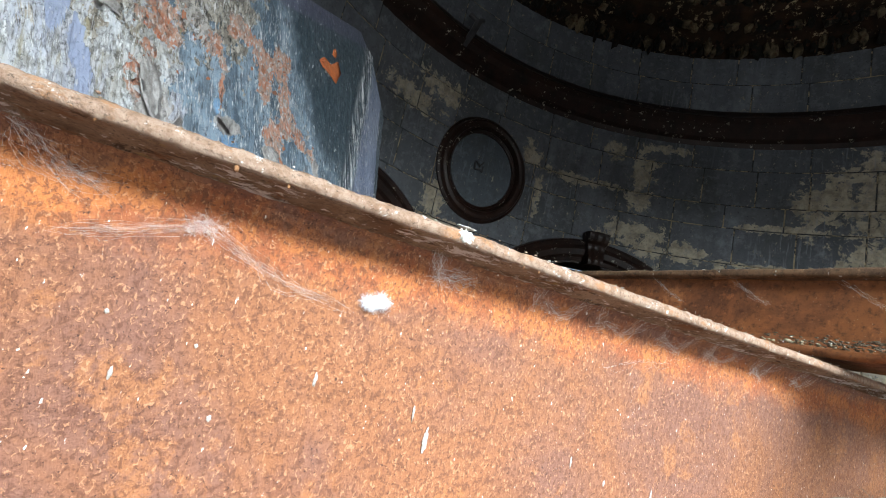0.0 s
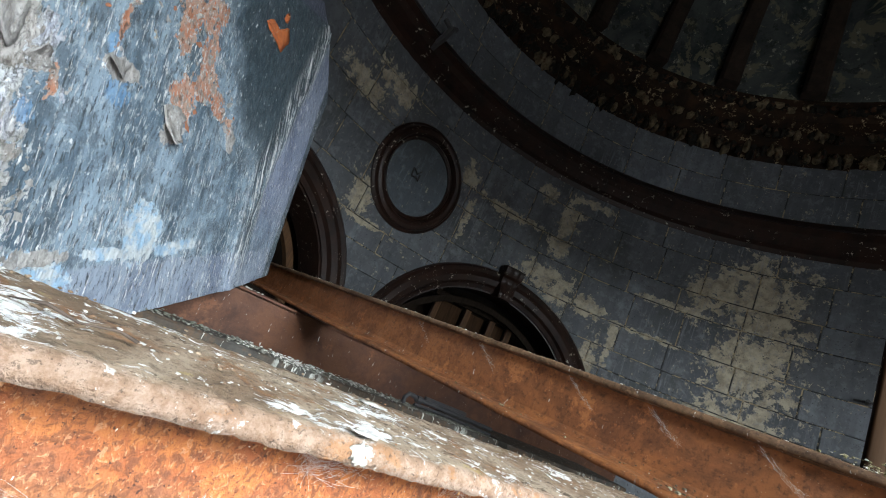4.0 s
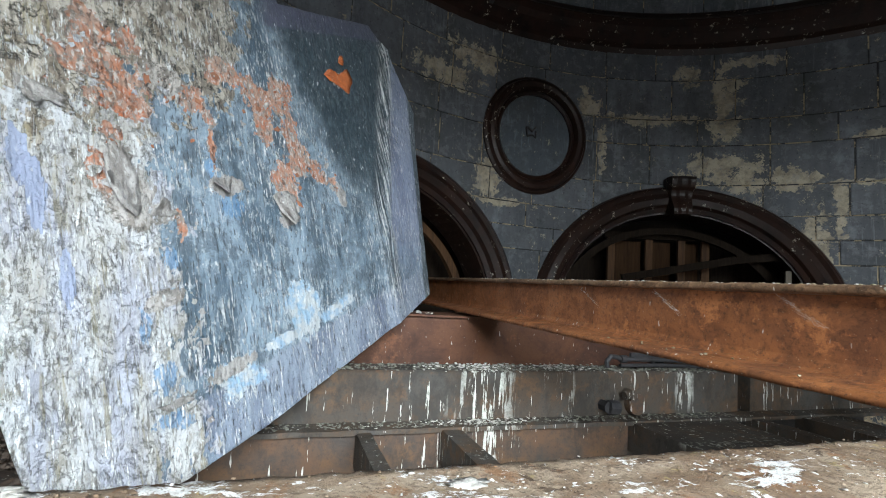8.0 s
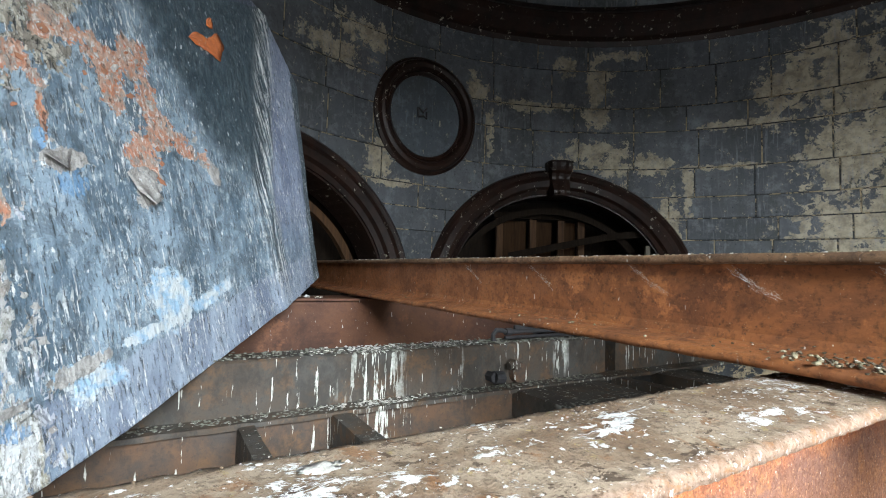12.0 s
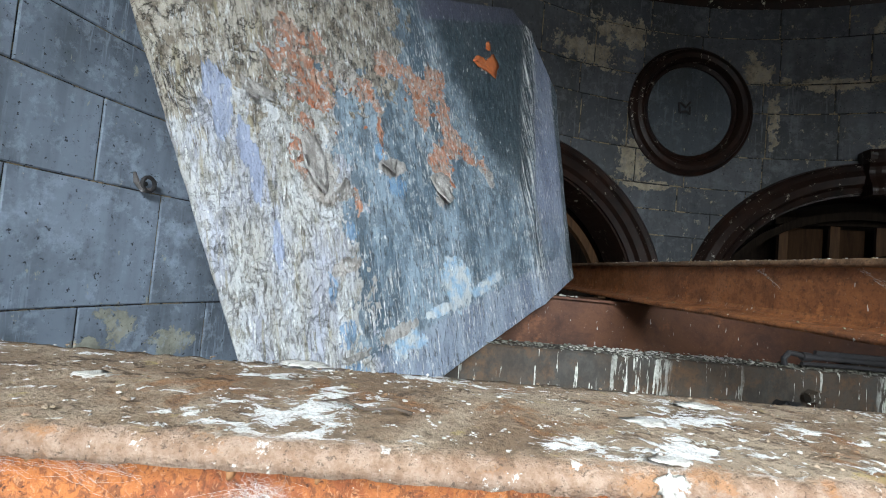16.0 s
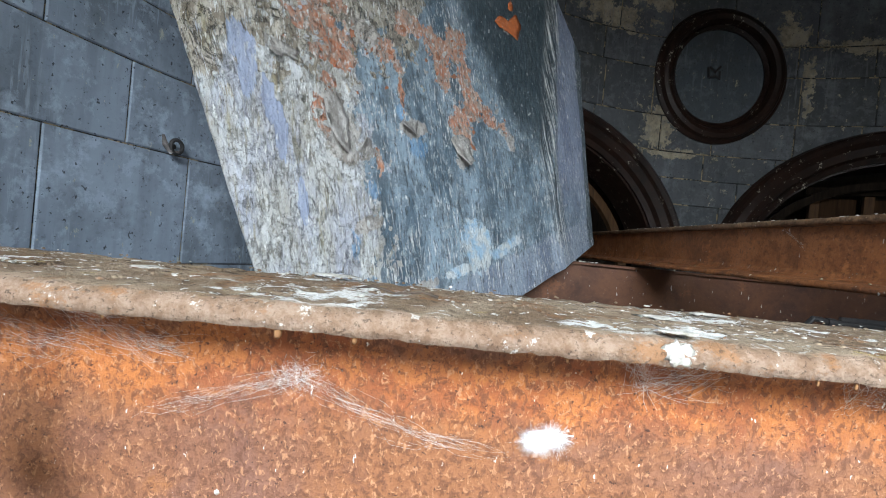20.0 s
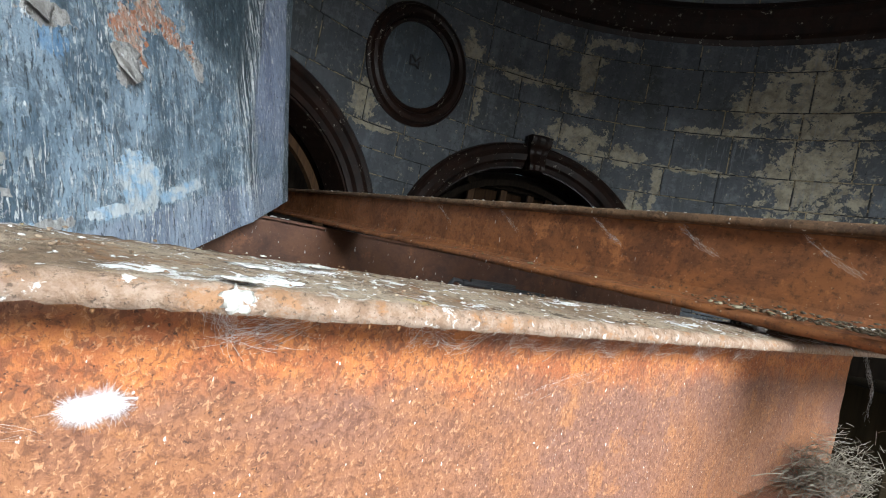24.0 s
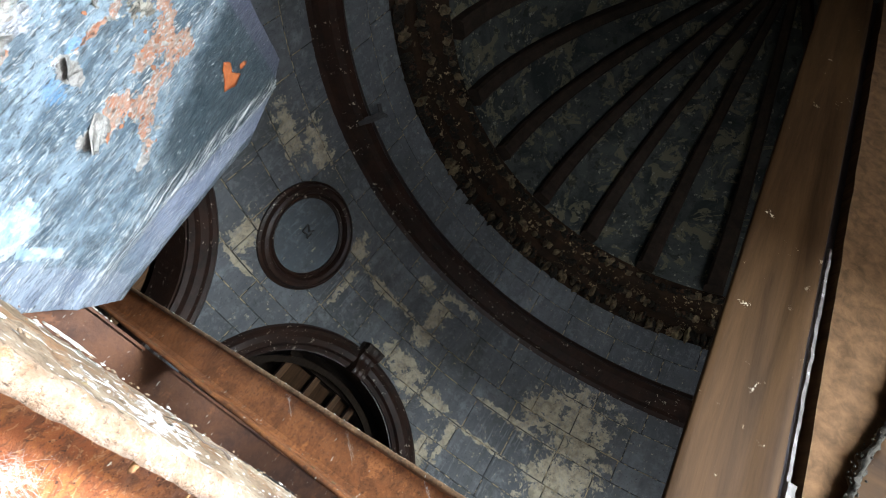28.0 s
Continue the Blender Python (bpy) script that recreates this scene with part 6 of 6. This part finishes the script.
# eye bolt, nail and cornice bracket on the drum
eye = thing("eye_bolt", Matrix(), "rusted eye bolt with a white rag on the wall", "bolt")
part("shank", tube([cyl(0, 2.118, -0.03, 187.1), cyl(0, 2.118, 0.07, 187.1)], 0.011, 8), IRON, eye)
part("eye", tube([cyl(0.03 * math.cos(t / 12 * 6.2832), 2.118 + 0.03 * math.sin(t / 12 * 6.2832), 0.085, 187.1) for t in range(13)], 0.009, 8), IRON, eye)
part("rag", tube([cyl(-0.05, 2.16, 0.06, 187.1), cyl(-0.045, 2.12, 0.07, 187.1), cyl(-0.02, 2.09, 0.08, 187.1), cyl(0.01, 2.095, 0.09, 187.1)], 0.012, 6, lambda t: 0.5 + 0.6 * math.sin(3.1 * t)), PALE, eye, "white scrap")
nail = thing("wall_spike", Matrix(), "black iron spike in the block wall", "spike")
part("shank", tube([cyl(0, 3.33, -0.03, 31.5), cyl(0.02, 3.33, 0.16, 31.5)], 0.018, 8), IRON, nail)
part("cross_pin", tube([cyl(-0.10, 3.325, 0.07, 31.5), cyl(0.09, 3.34, 0.08, 31.5)], 0.012, 6), IRON, nail)
clamp = thing("cornice_bracket", Matrix(), "black iron bracket fixed to the cornice", "bracket")
part("arm", tube([cyl(0, 5.10, 0.1, 126), cyl(0, 5.22, 0.24, 126), cyl(0.02, 5.36, 0.28, 126)], 0.045, 6), IRON, clamp)
part("claw", tube([cyl(-0.10, 5.40, 0.24, 126), cyl(0.0, 5.34, 0.28, 126), cyl(0.10, 5.42, 0.26, 126)], 0.03, 6), IRON, clamp)

# timbers in the first arch
perch = thing("sloping_timber", Matrix(), "dark timber sloping across the arch", "timber")
part("plank", tube([cyl(-0.54, 2.20, -0.16, 91.2), cyl(0.65, 2.47, -0.16, 91.2), cyl(1.30, 2.55, -0.16, 91.2)], 0.06, 4), WOOD_SHADED, perch)
part("upright", tube([cyl(1.385, 1.6, -0.12, 91.2), cyl(1.385, 2.57, -0.12, 91.2)], 0.03, 4), PALE, perch, "pale upright")

# nest on the near girder's bottom flange, stub of timber behind
NEST = plain("dry_twigs", (0.30, 0.265, 0.21), (0.09, 0.07, 0.05), 30, 0.9)
rnd = random.Random(77)
twigs = []
for _ in range(900):
    c = Vector((rnd.gauss(1.56, 0.12), rnd.uniform(-0.04, 0.085), 1.392 + abs(rnd.gauss(0, 0.05))))
    a = rnd.uniform(0, 6.28)
    d = Vector((math.cos(a), math.sin(a) * 0.4, rnd.uniform(-0.3, 0.3))) * rnd.uniform(0.02, 0.07)
    twigs.append(tube([c - d, c + Vector((0, 0, rnd.uniform(-0.006, 0.006))), c + d], rnd.uniform(0.0003, 0.0010), 3))
mesh_ob("nest", join(*twigs), NEST, label="heap of dry twigs and feathers on the girder's lower flange", category="nest", kind="stuff", m=NEAR)
back = thing("timber_board", NEAR, "dark board standing behind the girder's end", "board")
# near-black board fills the gap, its shade put into the colour
part("board", box(3.15, 3.19, -1.3, 0.95, 0.0, 1.78, 0.004), WOOD_SHADED, back)
stub = thing("timber_stub", NEAR @ pose(2.2, 0.03, 0, 0, 0, -15), "olive brown timber stub standing beyond the girder's end", "timber")
part("shaft", rough_bar(0.0, 1.60, densify([(0.0, 0.0), (0.8, 0.0), (0.8, 0.3), (0.0, 0.3)], 0.08), 0.1, 0.004), STUB, stub).matrix_local = Matrix(((0, 1, 0, 0), (0, 0, 1, 0), (1, 0, 0, 0), (0, 0, 0, 1)))
torn_plate()
cobweb(NEAR, "thick grey cobweb over the timber stub", [(2.18, 0.01, 1.67), (2.22, 0.005, 1.60), (2.45, -0.06, 1.585), (2.75, -0.14, 1.575), (2.88, -0.17, 1.59)], 31, 700, 0.016, (0.006, 0.03), 0.00018, 0.45)
cobweb(NEAR, "pale cobweb hanging in the gap at the girder's end", [(1.87, 0.07, 1.735), (1.90, 0.06, 1.68), (1.93, 0.05, 1.62), (1.92, 0.05, 1.54)], 33, 110, 0.007, (0.008, 0.03), 0.00016, 0.75)
# droppings and weeds where the post meets the girder
MOSS = plain("mossy_litter", (0.25, 0.225, 0.11), (0.035, 0.034, 0.02), 60, 0.95, spots=(0.66, 0.64, 0.56), spot_cut=0.56)
strew("litter", FAR, "yellow-green moss and droppings heaped at the post's foot", MOSS, 1300, lambda r: (r.gauss(0.90, 0.09), r.gauss(0.02, 0.03), 2.010 + abs(r.gauss(0, 0.012))), 12, (0.0008, 0.0045), 0.85)
strew("droppings", FAR, "white droppings beside the post's foot", DROPPING, 50, lambda r: (r.gauss(0.86, 0.14), r.uniform(-0.03, 0.07), 2.012 + abs(r.gauss(0, 0.006))), 18, (0.0015, 0.0045), 0.45)
straws = []
for _ in range(60):
    c = Vector((rnd.gauss(0.88, 0.09), rnd.uniform(-0.02, 0.07), 2.016 + abs(rnd.gauss(0, 0.010))))
    a = rnd.uniform(0, 6.28)
    d = Vector((math.cos(a), math.sin(a), rnd.uniform(-0.5, 0.5))) * rnd.uniform(0.005, 0.016)
    straws.append(tube([c - d, c + Vector((0, 0, 0.003)), c + d], rnd.uniform(0.0006, 0.0014), 3))
mesh_ob("straw", join(*straws), STRAW, label="dry straw caught on the girder beside the post", category="straw", kind="stuff", m=FAR)
def rubble_heap(r):
    """A slope of dirt that rises towards the corner of panel and wall."""
    u, v = r.random(), r.random()
    return -2.15 + 0.75 * u, 1.2 + 0.75 * v, 1.31 + r.random() * (0.03 + 0.16 * max(0.0, 1 - math.hypot((u - 0.75) * 1.6, (v - 0.55) * 1.6)))


# rubble between the panel and the drum wall
strew("rubble", Matrix(), "dark rubble and rags on a ledge below the panel", BARK, 1500, rubble_heap, 13, (0.003, 0.014), 0.7)
ledge_bm = box(-0.9, -0.3, 0.8, 1.75, 1.20, 1.305, 0.01)
mesh_ob("ledge", ledge_bm, GREY_LOW, label="dark iron ledge against the drum wall", category="ledge", m=pose(-1.3, 0.4, 0), kind="structure")
